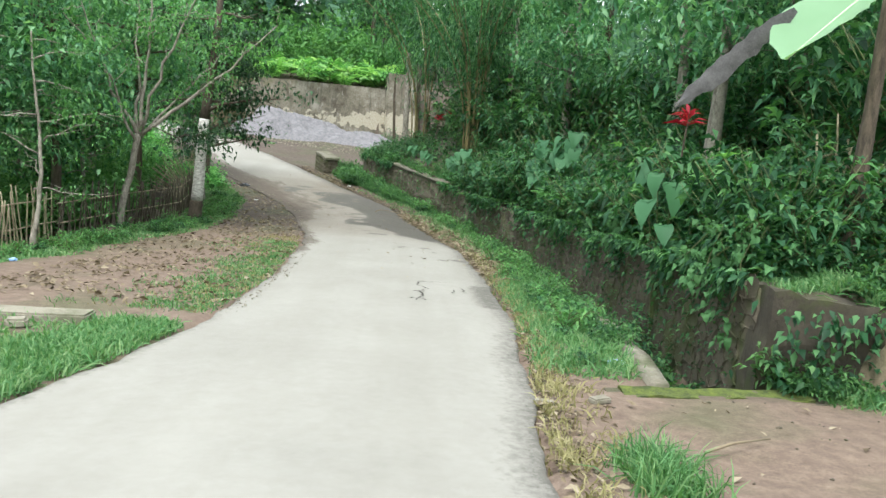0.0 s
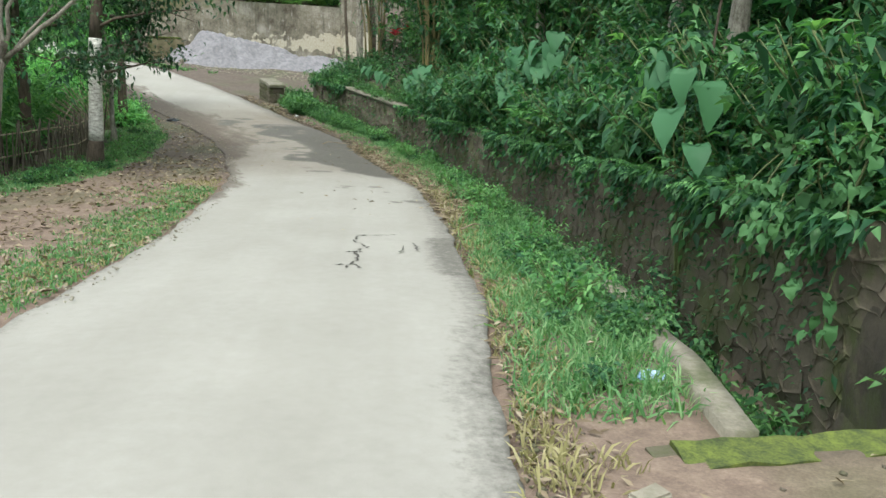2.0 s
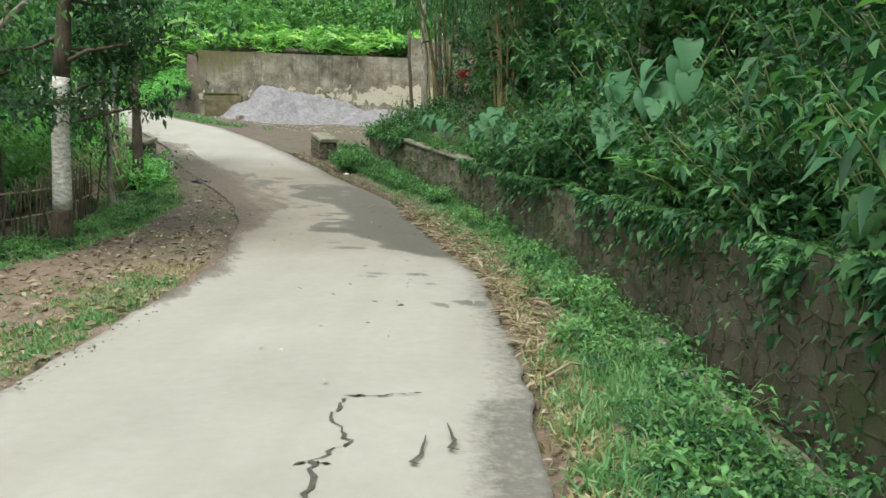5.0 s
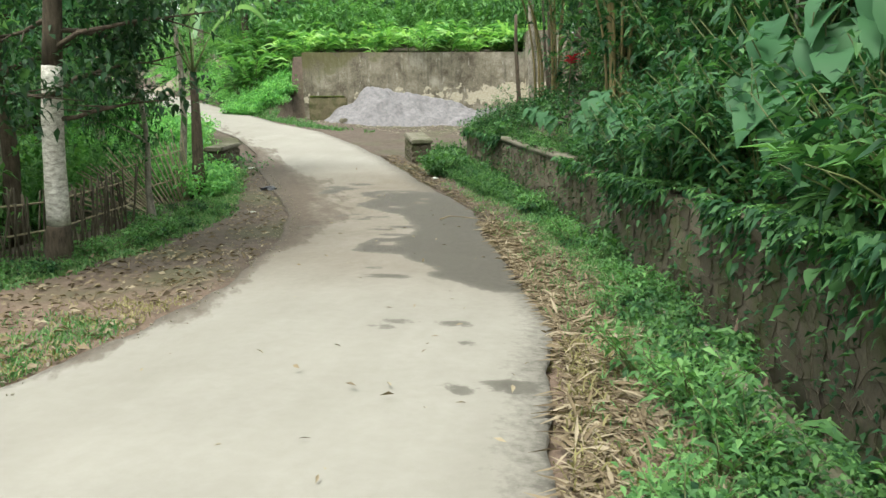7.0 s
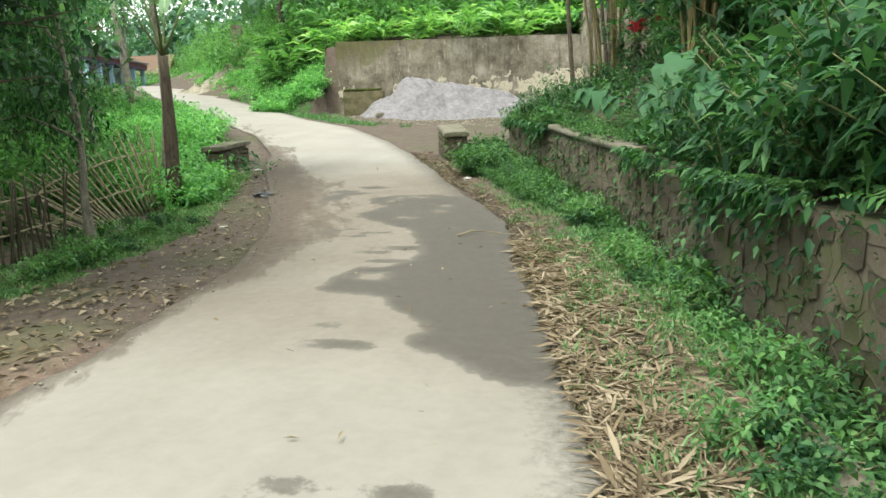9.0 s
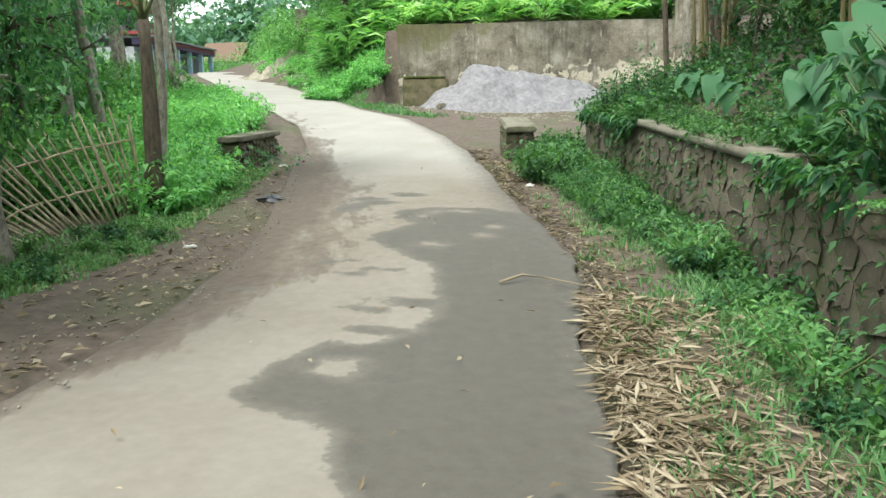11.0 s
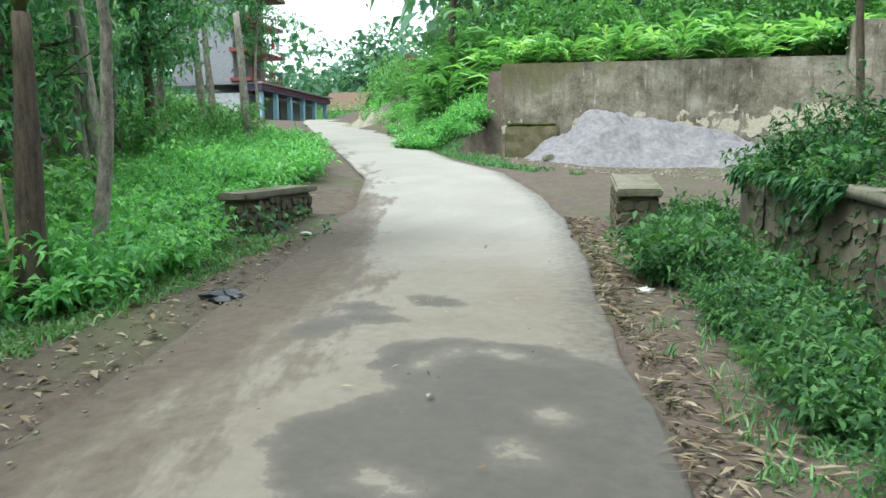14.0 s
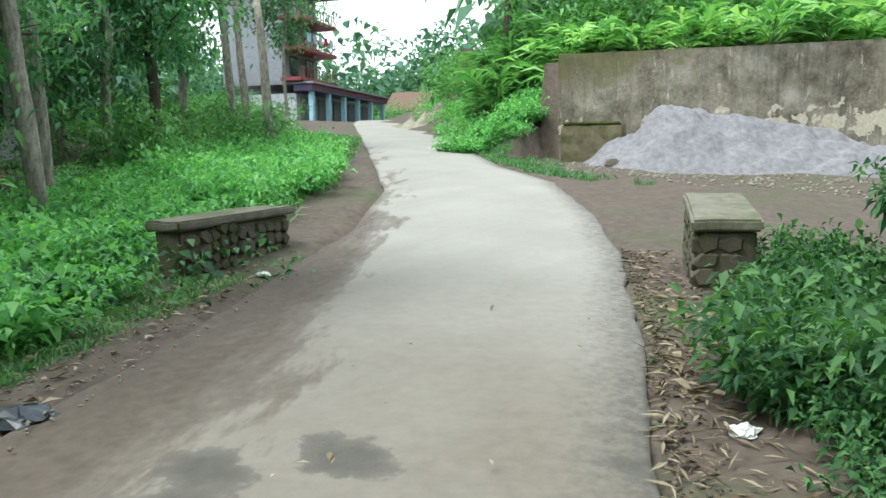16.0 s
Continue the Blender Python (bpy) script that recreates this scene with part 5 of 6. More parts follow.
for i in range(34):
    x, y = (NR.uniform(-45, -17), NR.uniform(4, 46)) if i < 22 else (NR.uniform(7, 18), NR.uniform(8, 36))
    if x < 0 and (x > np.interp(y, ROAD_Y, ROAD_L) - 7 or (y > 26 and x > -27)):
        continue
    put_tree(T_TALL[i % 2], x, y, NR.uniform(0.8, 1.15), NR.uniform(0, 360), "tall forest tree behind the roadside growth", "forest trees")
for i in range(46):
    x, y = NR.uniform(-22, 12), NR.uniform(53, 70)
    if behind_wall(x, y) < 8.5 or x < np.interp(y, EDGE_Y, EDGE_R) + 6:
        continue
    put_tree(T_TALL[i % 2], x, y, NR.uniform(0.85, 1.2), NR.uniform(0, 360), "tall dark tree behind the cement wall", "forest trees")
for x, y in ((-18.3, 51.2), (-16.8, 52.6), (-18.6, 56)):
    put_tree(T_DARK[0], x, y, 1.5, x * 50, "bushy tree overhanging the climbing road", "grove trees")
for x, y, s in ((5.3, 12.9, 1.0), (6.2, 17.5, 1.0), (4.6, 22.5, 0.95), (3.4, 27.5, 0.9), (6.5, 9.5, 0.9), (5.4, 30, 1.0), (2.4, 31.5, 0.8)):
    put_tree(T_DARK[1], x, y, s, x * 70, "pale-trunked tree on the overgrown bank", "bank trees")


def far_woods():
    """Woods on the far slopes, beyond counting."""
    rng = np.random.default_rng(77)
    c = []
    for i in range(640):
        x, y = rng.uniform(-140, 60), rng.uniform(58, 175)
        rx, lx = np.interp(y, EDGE_Y, EDGE_R), np.interp(y, ROAD_Y, ROAD_L)
        if lx - 16 < x < rx + 5 and y < 84 or (-64 < x < -30 and 50 < y < 98):
            continue
        c.append((x, y, height(x, y), rng.uniform(4, 11) * (1 + 0.004 * y)))
    for i in range(110):
        x, y = rng.uniform(-125, -50), rng.uniform(102, 150)
        c.append((x, y, height(x, y), rng.uniform(7, 13)))
    for i in range(170):
        c.append((rng.uniform(-95, -40), rng.uniform(-15, 52), 0, rng.uniform(6, 11)))
        c.append((rng.uniform(15, 60), rng.uniform(-15, 60), 1, rng.uniform(6, 12)))
        a = rng.uniform(0, math.tau)
        c.append((rng.uniform(-60, 40), rng.uniform(-70, -16), 1, rng.uniform(6, 12)))
    c = np.array(c)
    k = 100
    h = np.repeat(c[:, 3], k)
    o = ball(len(h), rng) * rng.uniform(0.5, 1, (len(h), 1))
    P = np.repeat(c[:, :3], k, 0) + np.stack([o[:, 0] * h * 0.36, o[:, 1] * h * 0.36, h * 0.55 + o[:, 2] * h * 0.45], 1)
    L = rng.uniform(0.9, 1.9, len(h))
    D = o + rng.normal(0, 0.5, o.shape)
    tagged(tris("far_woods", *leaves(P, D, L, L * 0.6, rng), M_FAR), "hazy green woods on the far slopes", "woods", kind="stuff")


far_woods()

# ---------- single plants ----------


def paddle_leaf(length, width, rise, rng, torn=0.12):
    """A banana leaf along +x, arching over, folded along its rib, with a torn edge."""
    n = 16
    V, F = [], []
    for i in range(n + 1):
        u = i / n
        w = width * 0.5 * (math.sin(min(u * 1.02 + 0.03, 1) * math.pi) ** 0.45) if i < n else 0.02
        x, z = length * u * (1 - 0.18 * u), length * (rise * u - (rise + 0.55) * u * u * 0.62)
        cut = 1 - torn * rng.random()
        cut2 = 1 - torn * rng.random()
        V += [(x, 0, z), (x + 0.05 * length * u, w * cut, z + 0.35 * w), (x + 0.05 * length * u, -w * cut2, z + 0.35 * w)]
        if i:
            a, b = 3 * i - 3, 3 * i
            F += [(a, b, b + 1), (a, b + 1, a + 1), (a, a + 2, b + 2), (a, b + 2, b)]
    return np.array(V), np.array(F)


def banana(x, y, tall, leaf_rows, label, r0=0.14, bark=None):
    """leaf_rows: heading in degrees, length, width, rise."""
    rng = np.random.default_rng(int(abs(x * 91 + y * 13)))
    e = tagged(new("banana_plant"), label, "plant")
    e.matrix_basis = pose(x, y, height(x, y) - 0.1)
    t = np.linspace(0, 1, 10)
    pts = np.stack([0.06 * np.sin(t * 2), 0.05 * t, t * tall], 1)
    tris("trunk", *tube_arrays(pts, r0 * (1.25 - 0.65 * t) * (1 + rng.normal(0, 0.05, 10)), 12), bark or M_BARK, e, smooth=True)
    for head, ln, wd, rise in leaf_rows:
        V, F = paddle_leaf(ln, wd, rise, rng)
        stalk = np.stack([np.linspace(0, 0.35, 5), np.zeros(5), np.linspace(0, 0.35 * rise * 1.3, 5)], 1)
        m = Matrix.Translation(pts[-1]) @ Matrix.Rotation(radians(head), 4, "Z")
        tris("stalk", *(lambda a: (turned(a[0], m), a[1]))(tube_arrays(stalk, np.linspace(0.03, 0.016, 5), 6)), M_STEM, e)
        m = m @ Matrix.Translation((0.33, 0, 0.35 * rise * 1.25))
        tris("leaf", turned(V, m), F, M_BANANA, e)
        tris("rib", *tube_arrays(turned(V[0::3], m), np.linspace(0.016, 0.005, len(V) // 3), 5), M_RIB, e, "pale midrib")


banana(-6.85, 24.95, 2.75, ((20, 1.5, 0.4, 1.5), (110, 1.4, 0.38, 1.7), (215, 1.5, 0.4, 1.4), (300, 1.3, 0.36, 1.8), (165, 1.2, 0.3, 2.2)), "banana plant with a brown fibrous trunk by the lane", 0.125)
banana(4.72, 7.6, 3.5, ((204, 1.25, 1.05, -0.75), (330, 1.8, 0.55, 0.7), (110, 2.0, 0.55, 0.9), (50, 2.0, 0.5, 1.0)), "banana plant with broad pale leaves on the bank", 0.09)
banana(-16.5, 50.2, 2.4, ((200, 1.9, 0.5, 0.9), (250, 1.8, 0.5, 0.7), (300, 1.7, 0.5, 1.0)), "banana plant in the bushes by the wall")



def dead_leaf(a, b, width):
    """A withered banana leaf hanging from a to b, folded along its rib."""
    a, b = Vector(a), Vector(b)
    V, F = paddle_leaf((b - a).length / 0.82, width, 0.1, np.random.default_rng(5), 0.4)
    V[:, 2] *= 0.25
    o = tris("dead_leaf", turned(V, (b - a).to_track_quat("X", "Z").to_matrix().to_4x4() @ Matrix.Rotation(radians(80), 4, "X")), F, M_DEAD)
    o.matrix_basis = pose(*a)
    tagged(o, "dead grey banana leaf hanging over the shrubs", "leaf")


dead_leaf((3.75, 7.5, 4.02), (2.89, 8.0, 3.06), 0.27)


def cordyline(x, y, top):
    e = tagged(new("cordyline"), "cordyline with bright red leaves among the shrubs", "plant", "red cordylines")
    z0 = height(x, y)
    e.matrix_basis = pose(x, y, z0)
    rng = np.random.default_rng(int(abs(x * 77 + y)))
    h = top - z0
    pts = np.stack([0.05 * np.linspace(0, 1, 6) ** 2, np.zeros(6), np.linspace(0, h, 6)], 1)
    tris("stem", *tube_arrays(pts, np.linspace(0.018, 0.012, 6), 6), M_BARK, e)
    n = 26
    D = ball(n, rng) * np.array([1, 1, 0.6]) + np.array([0, 0, 0.7])
    L = rng.uniform(0.22, 0.38, n)
    o = tris("leaf_rosette", *leaves(np.repeat(pts[-1:], n, 0) - rng.uniform(0, 0.15, (n, 1)) * np.array([[0, 0, 1]]), D, L, L * 0.22, rng, 0.2, 0.3), M_RED, e, "bright red leaves")
    tagged(o, kind="stuff")


cordyline(3.75, 10.2, 3.0)
cordyline(0.9, 29.6, 2.9)
cordyline(1.4, 30.4, 3.1)


def bamboo_clump(x, y, n, tall, label, spread=0.45):
    e = tagged(new("bamboo_clump"), label, "bamboo", "bamboo clumps")
    e.matrix_basis = pose(x, y, height(x, y) - 0.05)
    rng = np.random.default_rng(n)
    P, D = [], []
    for i in range(n):
        a = rng.uniform(0, math.tau)
        b = np.array([math.cos(a), math.sin(a), 0]) * spread * rng.uniform(0.1, 1)
        t = np.linspace(0, 1, 15)[:, None]
        h = tall * rng.uniform(0.7, 1.1)
        pts = b + np.array([0, 0, h]) * t + np.array([math.cos(a) - 0.35, math.sin(a), -0.4]) * t**2.4 * h * 0.36
        r = np.linspace(0.035, 0.012, 15) * rng.uniform(0.7, 1.2) * (1 + 0.1 * (np.arange(15) % 2))
        tris("culm", *tube_arrays(pts, r, 7), M_CULM, e)
        k = 420
        u = rng.uniform(0.42, 1, k)
        P.append(np.stack([np.interp(u, t[:, 0], pts[:, c]) for c in range(3)], 1) + rng.normal(0, 0.45, (k, 3)))
        D.append(rng.normal(0, 0.6, (k, 3)) - np.array([0, 0, 0.3]))
    P, D = np.vstack(P), np.vstack(D)
    L = rng.uniform(0.16, 0.34, len(P))
    tris("foliage", *leaves(P, D, L, L * 0.14, rng), M_LEAF, e)


bamboo_clump(2.0, 26.6, 16, 9.5, "clump of yellowish bamboo rising from the bank")
bamboo_clump(0.4, 31.6, 9, 7.0, "thin bamboo clump near the bridge post", 0.6)


def pole(x, y, tall, r, label, lean=2):
    rng = np.random.default_rng(int(abs(x * 31 + y * 7)))
    t = np.linspace(0, 1, 9)
    pts = np.stack([np.cumsum(rng.normal(0, 0.02, 9)), np.cumsum(rng.normal(0, 0.02, 9)), t * tall], 1)
    o = tris("bare_trunk", *tube_arrays(pts, r * (1.15 - 0.4 * t) * (1 + rng.normal(0, 0.06, 9)), 10), M_BARK if r < 0.1 else M_PALEBARK, smooth=True)
    o.matrix_basis = pose(x, y, height(x, y) - 0.1, lean, -lean, 0)
    tagged(o, label, "trunk", "bare trunks")


for x, y, tall, r in ((-0.35, 34.4, 5.5, 0.13), (0.25, 34.8, 5.0, 0.09), (-0.9, 35.4, 4.5, 0.07), (0.1, 33.2, 4.5, 0.05)):
    pole(x, y, tall, r, "bare brown trunk behind the bank")
for x, y, tall in ((-23.5, 41.2, 8), (-24.6, 42.6, 8.5), (-18.3, 38.6, 4.5), (-12.2, 29.3, 6.5), (-14.4, 30.4, 6)):
    pole(x, y, tall, 0.13, "slender pale trunk at the edge of the grove", 3)

# ---------- bamboo fence ----------
STAKE = tris("stake", *tube_arrays(np.stack([0.01 * np.sin(np.arange(6)), np.zeros(6), np.linspace(0, 1, 6)], 1), [0.014, 0.016, 0.014, 0.015, 0.013, 0.011], 6), M_SLAT)
STAKE_MESH = STAKE.data
OLD_STAKE_MESH = STAKE_MESH.copy()
OLD_STAKE_MESH.materials[0] = M_OLDSLAT
bpy.data.objects.remove(STAKE)


def between(a, b, parent, name, radius):
    a, b = Vector(a), Vector(b)
    n = 7
    pts = [a.lerp(b, i / n) + noise.noise_vector(a * 3 + Vector((i, 0, 0))) * 0.015 for i in range(n + 1)]
    return tris(name, *tube_arrays([tuple(p) for p in pts], np.full(n + 1, radius), 6), M_SLAT, parent)


def fence(points, label, high, gap=0.1, wild=6, mesh=STAKE_MESH):
    e = tagged(new("bamboo_fence"), label, "fence", "bamboo fences")
    r = random.Random(len(points) + int(gap * 1000))
    for (ax, ay), (bx, by) in zip(points, points[1:]):
        ln = math.hypot(bx - ax, by - ay)
        for i in range(int(ln / gap)):
            t = (i + r.uniform(-0.3, 0.3)) * gap / ln
            x, y = ax + (bx - ax) * t, ay + (by - ay) * t
            o = new("stake", mesh)
            o.parent = e
            o.matrix_basis = pose(x, y, height(x, y) - 0.08, r.uniform(-wild, wild), r.uniform(-wild, wild), r.uniform(0, 360)) @ Matrix.Diagonal((1, 1, high * r.uniform(0.8, 1.15), 1))
        for f in (0.35, 0.75):
            between((ax + 0.02, ay, height(ax, ay) + high * f), (bx + 0.02, by, height(bx, by) + high * f), e, "rail", 0.014)


fence([(-7.6, 9.5), (-7.15, 13.2), (-6.95, 14.8)], "upright bamboo stake fence in front of the thicket", 1.15)
fence([(-6.95, 14.8), (-6.3, 17.2), (-5.95, 19.4), (-6.3, 21.8)], "dark weathered stake fence beneath the trees", 1.0, 0.065, 10, OLD_STAKE_MESH)
fence([(4.9, 8.9), (6.4, 8.5)], "thin dry stakes standing on the bank", 1.3, 0.14, 12)


def leaning_fence():
    """The fence panel that has fallen over, its stakes fanned out."""
    e = tagged(new("fallen_fence"), "fallen bamboo fence panel with fanned stakes", "fence")
    r = random.Random(9)
    n = 34
    mids, his = [], []
    for i in range(n):
        u = i / (n - 1)
        x, y = -6.75 - 0.35 * u + 0.1 * math.sin(u * 9), 22.4 + 2.6 * u
        lean = 74 - 68 * u + r.uniform(-5, 5)
        a = radians(lean)
        d = Vector((-0.62 * math.sin(a), -0.72 * math.sin(a), math.cos(a))).normalized()
        ln = r.uniform(1.25, 1.6)
        base = Vector((x, y, height(x, y) - 0.05))
        o = new("stake", STAKE_MESH)
        o.parent = e
        o.matrix_basis = Matrix.Translation(base) @ d.to_track_quat("Z", "Y").to_matrix().to_4x4() @ Matrix.Diagonal((1.15, 1.15, ln, 1))
        if i % 6 == 0 or i == n - 1:
            mids.append(base + d * 0.55)
            his.append(base + d * 1.1)
    for row in (mids, his):
        for a, b in zip(row, row[1:]):
            between(a, b, e, "rail", 0.016)


leaning_fence()

# ---------- litter ----------


def litter(name, label, n, where, size, material, width=0.16, lift=0.012):
    rng = np.random.default_rng(n + 3)
    X, Y = where(rng, n)
    ln, rn = np.interp(Y, ROAD_Y, ROAD_L), np.interp(Y, EDGE_Y, EDGE_R)
    on = (X > ln) & (X < rn)
    Z = np.where(on, grade(X, Y) + 0.062, land(X, Y)) + lift + rng.uniform(0, 0.03, n)
    D = np.stack([rng.normal(0, 1, n), rng.normal(0, 1, n), rng.normal(0, 0.12, n)], 1)
    L = size * rng.uniform(0.4, 1.4, n)
    V, F = leaves(np.stack([X, Y, Z], 1), D, L, L * width * rng.uniform(0.5, 1.6, n), rng, 0.3, 0.03)
    tagged(tris(name, V, F, material), label, "litter", kind="stuff")


def strip_right(y0, y1, spread):
    def where(rng, n):
        Y = rng.uniform(y0, y1, n)
        return np.interp(Y, EDGE_Y, EDGE_R) + 0.03 + np.abs(rng.normal(0, spread, n)), Y
    return where


def strip_left(y0, y1, a, b):
    def where(rng, n):
        Y = rng.uniform(y0, y1, n)
        return np.interp(Y, ROAD_Y, ROAD_L) - rng.uniform(a, b, n), Y
    return where


def on_road(y0, y1):
    def where(rng, n):
        Y = rng.uniform(y0, y1, n)
        l, r = np.interp(Y, ROAD_Y, ROAD_L), np.interp(Y, EDGE_Y, EDGE_R)
        return l + (r - l) * rng.beta(2.2, 1.2, n), Y
    return where


litter("dry_leaves", "thick pale litter of dry bamboo leaves on the verge", 9500, strip_right(13, 22.5, 0.5), 0.18, M_LITTER, 0.09)
litter("dry_leaves", "dry bamboo leaves along the asphalt's edge", 1500, strip_right(22, 29.5, 0.4), 0.13, M_LITTER, 0.11)
litter("dry_leaves", "dry leaves round the bridge post", 700, strip_right(28.5, 33, 0.5), 0.12, M_LITTER, 0.2)
litter("dry_leaves", "scattered dry leaves on the verge", 1700, strip_right(2, 13, 0.24), 0.085, M_LITTER, 0.25)
litter("dry_leaves", "fallen pale leaves on the reddish soil", 2600, strip_left(8.5, 20, 0.0, 3.2), 0.095, M_LITTER, 0.42)
litter("dry_leaves", "fallen leaves along the muddy edge", 950, strip_left(19, 30, 0.1, 1.6), 0.1, M_LITTER, 0.3)
litter("dry_leaves", "a few dry leaves strewn on the lane", 110, on_road(12, 30), 0.07, M_LITTER, 0.28)
litter("dry_leaves", "dry leaves heaped behind the coping", 500, lambda rng, n: ((lambda Y: (wall_line(Y) + rng.uniform(0.3, 1.1, n), Y))(rng.uniform(24.3, 27.4, n))), 0.18, M_LITTER, 0.25, 0.02)
litter("dry_leaves", "twigs and leaves on the earthen driveway", 90, lambda rng, n: (rng.uniform(1.5, 6, n), rng.uniform(2.5, 6, n)), 0.1, M_LITTER, 0.3)


def pebbles(name, label, n, where, size, material):
    """Small stones beyond counting: squashed octahedra."""
    rng = np.random.default_rng(n)
    X, Y = where(rng, n)
    P = np.stack([X, Y, np.where((X > np.interp(Y, ROAD_Y, ROAD_L)) & (X < np.interp(Y, EDGE_Y, EDGE_R)), grade(X, Y) + 0.055, land(X, Y)) + 0.005], 1)
    base = np.array([[1, 0, 0], [-1, 0, 0], [0, 1, 0], [0, -1, 0], [0, 0, 0.6], [0, 0, -0.6]], float)
    S = size * rng.uniform(0.3, 1.4, (n, 1, 1)) * (1 + rng.normal(0, 0.25, (n, 6, 1)))
    V = (P[:, None] + base[None] * S).reshape(-1, 3)
    F = (np.arange(n)[:, None, None] * 6 + np.array([[0, 2, 4], [2, 1, 4], [1, 3, 4], [3, 0, 4], [2, 0, 5], [1, 2, 5], [3, 1, 5], [0, 3, 5]])[None]).reshape(-1, 3)
    tagged(tris(name, V, F, material), label, "gravel", kind="stuff")


pebbles("pebbles", "small stones at the asphalt's broken edge", 1500, strip_left(8, 30, -0.25, 0.8), 0.016, M_KERB)
pebbles("pebbles", "crumbled asphalt and stones at the edge", 2600, strip_right(4, 33, 0.14), 0.017, M_MORTAR)
pebbles("asphalt_rubble", "dark broken asphalt lumps in the verge", 260, lambda rng, n: (2.0 + rng.normal(0, 0.15, n), 10.7 + rng.normal(0, 0.5, n)), 0.034, M_CRACK)
pebbles("pebbles", "stones strewn at the foot of the gravel heap", 500, lambda rng, n: (rng.uniform(-11, -3, n), rng.uniform(40.5, 43.5, n)), 0.05, M_KERB)
pebbles("pebbles", "small stones on the earthen driveway", 160, lambda rng, n: (rng.uniform(1.5, 6, n), rng.uniform(2, 6, n)), 0.018, M_STONE)


def loose_stone(x, y, sx, sy, sz, label, material, turn=0.0):
    o = part("loose_stone", block(sx, sy, sz, min(sx, sy, sz) * 0.25, 0.012, 1, int(x * 50)), material)
    o.matrix_basis = pose(x, y, height(x, y), 0, 0, turn)
    tagged(o, label, "stone", "loose stones")


loose_stone(1.66, 5.5, 0.17, 0.1, 0.05, "pale broken stone on the verge", M_KERB, 30)
loose_stone(1.2, 5.4, 0.15, 0.07, 0.04, "flat pale stone at the lane's edge", M_KERB, -20)
loose_stone(-2.75, 28.2, 0.16, 0.11, 0.06, "grey stone at the lane's edge", M_KERB, 10)
loose_stone(-4.1, 29.9, 0.14, 0.1, 0.05, "small pale stone near the bridge post", M_KERB, 50)
loose_stone(-9.5, 42.3, 0.35, 0.28, 0.2, "white stone at the foot of the gravel heap", M_KERB, 50)

M_BAG = plain("dark_plastic", (0.012, 0.016, 0.022), (0.05, 0.06, 0.075), 12, 0.35, 0.4)
M_WHITEPL = plain("white_plastic", (0.45, 0.47, 0.46), (0.75, 0.77, 0.75), 10, 0.4, 0.4)
M_BLUEPL = plain("blue_plastic", (0.1, 0.25, 0.5), (0.5, 0.6, 0.75), 14, 0.4, 0.4)


def rag(x, y, size, material, label, seed, dz=0.02, category="plastic bag"):
    """A crumpled bag lying on the ground."""
    bm = bmesh.new()
    bmesh.ops.create_icosphere(bm, subdivisions=3, radius=1)
    for v in bm.verts:
        n = noise.noise_vector(v.co * 1.9 + Vector((seed, 0, 0)))
        f = noise.noise(v.co * 4.5 + Vector((0, seed, 0)))
        v.co = Vector(((v.co.x + n.x * 0.6) * size, (v.co.y + n.y * 0.6) * size * 0.7, max(v.co.z * 0.33 + f * 0.25, -0.12) * size))
    o = part("plastic_bag", bm, material)
    o.matrix_basis = pose(x, y, height(x, y) + dz, 0, 0, seed * 40)
    tagged(o, label, category, "litter bags")


rag(-5.78, 26.2, 0.19, M_BAG, "crumpled dark plastic bag at the muddy edge", 1)
rag(-2.3, 28.25, 0.09, M_WHITEPL, "crumpled white plastic on the littered verge", 2)
rag(-2.2, 29.0, 0.1, M_WHITEPL, "torn white plastic beside the litter", 3)
rag(-3.05, 31.0, 0.1, M_BLUEPL, "pale blue plastic scrap by the bridge post", 4)
rag(2.2, 6.95, 0.09, M_BLUEPL, "pale blue plastic scrap in the grass", 5)
rag(2.86, 15.9, 0.07, M_WHITEPL, "small white plastic cup in the ditch", 6)
rag(-6.0, 11.4, 0.08, M_BLUEPL, "blue plastic scrap among the weeds", 7)
rag(-8.1, 30.6, 0.12, M_WHITEPL, "white scraps at the parapet's foot", 8)
rag(-7.9, 29.7, 0.09, M_WHITEPL, "white paper scrap at the parapet's foot", 9)
rag(-4.75, 23.2, 0.07, M_WHITEPL, "white scrap on the muddy edge", 10)


def twig(points, label):
    pts = [(x, y, max(height(x, y), zroad(x, y) + 0.06) + dz) for x, y, dz in points]
    o = tris("twig", *tube_arrays(pts, np.linspace(0.014, 0.006, len(pts)), 6), M_LITTER)
    tagged(o, label, "twig", "fallen twigs")


twig([(-0.98, 22.55, 0.01), (-0.85, 22.75, 0.03), (-0.6, 22.72, 0.02), (-0.3, 22.62, 0.01)], "pale forked twig on the damp asphalt")
twig([(2.05, 4.35, 0.02), (2.3, 4.5, 0.04), (2.65, 4.7, 0.02)], "dry twig on the earthen driveway")
twig([(1.6, 12.2, 0.03), (1.8, 12.45, 0.06), (2.05, 12.4, 0.04)], "dry root at the lane's edge")
slab = part("concrete_slab", block(2.2, 0.3, 0.14, 0.02, 0.02, 3), M_KERB)
slab.matrix_basis = pose(-4.2, 7.3, height(-4.2, 7.3) - 0.05, 0, 0, 4)
tagged(slab, "pale concrete slab edge across the grass", "slab")
loose_stone(-3.6, 6.9, 0.2, 0.15, 0.1, "grey stone in the grass by the slab", M_KERB, 20)

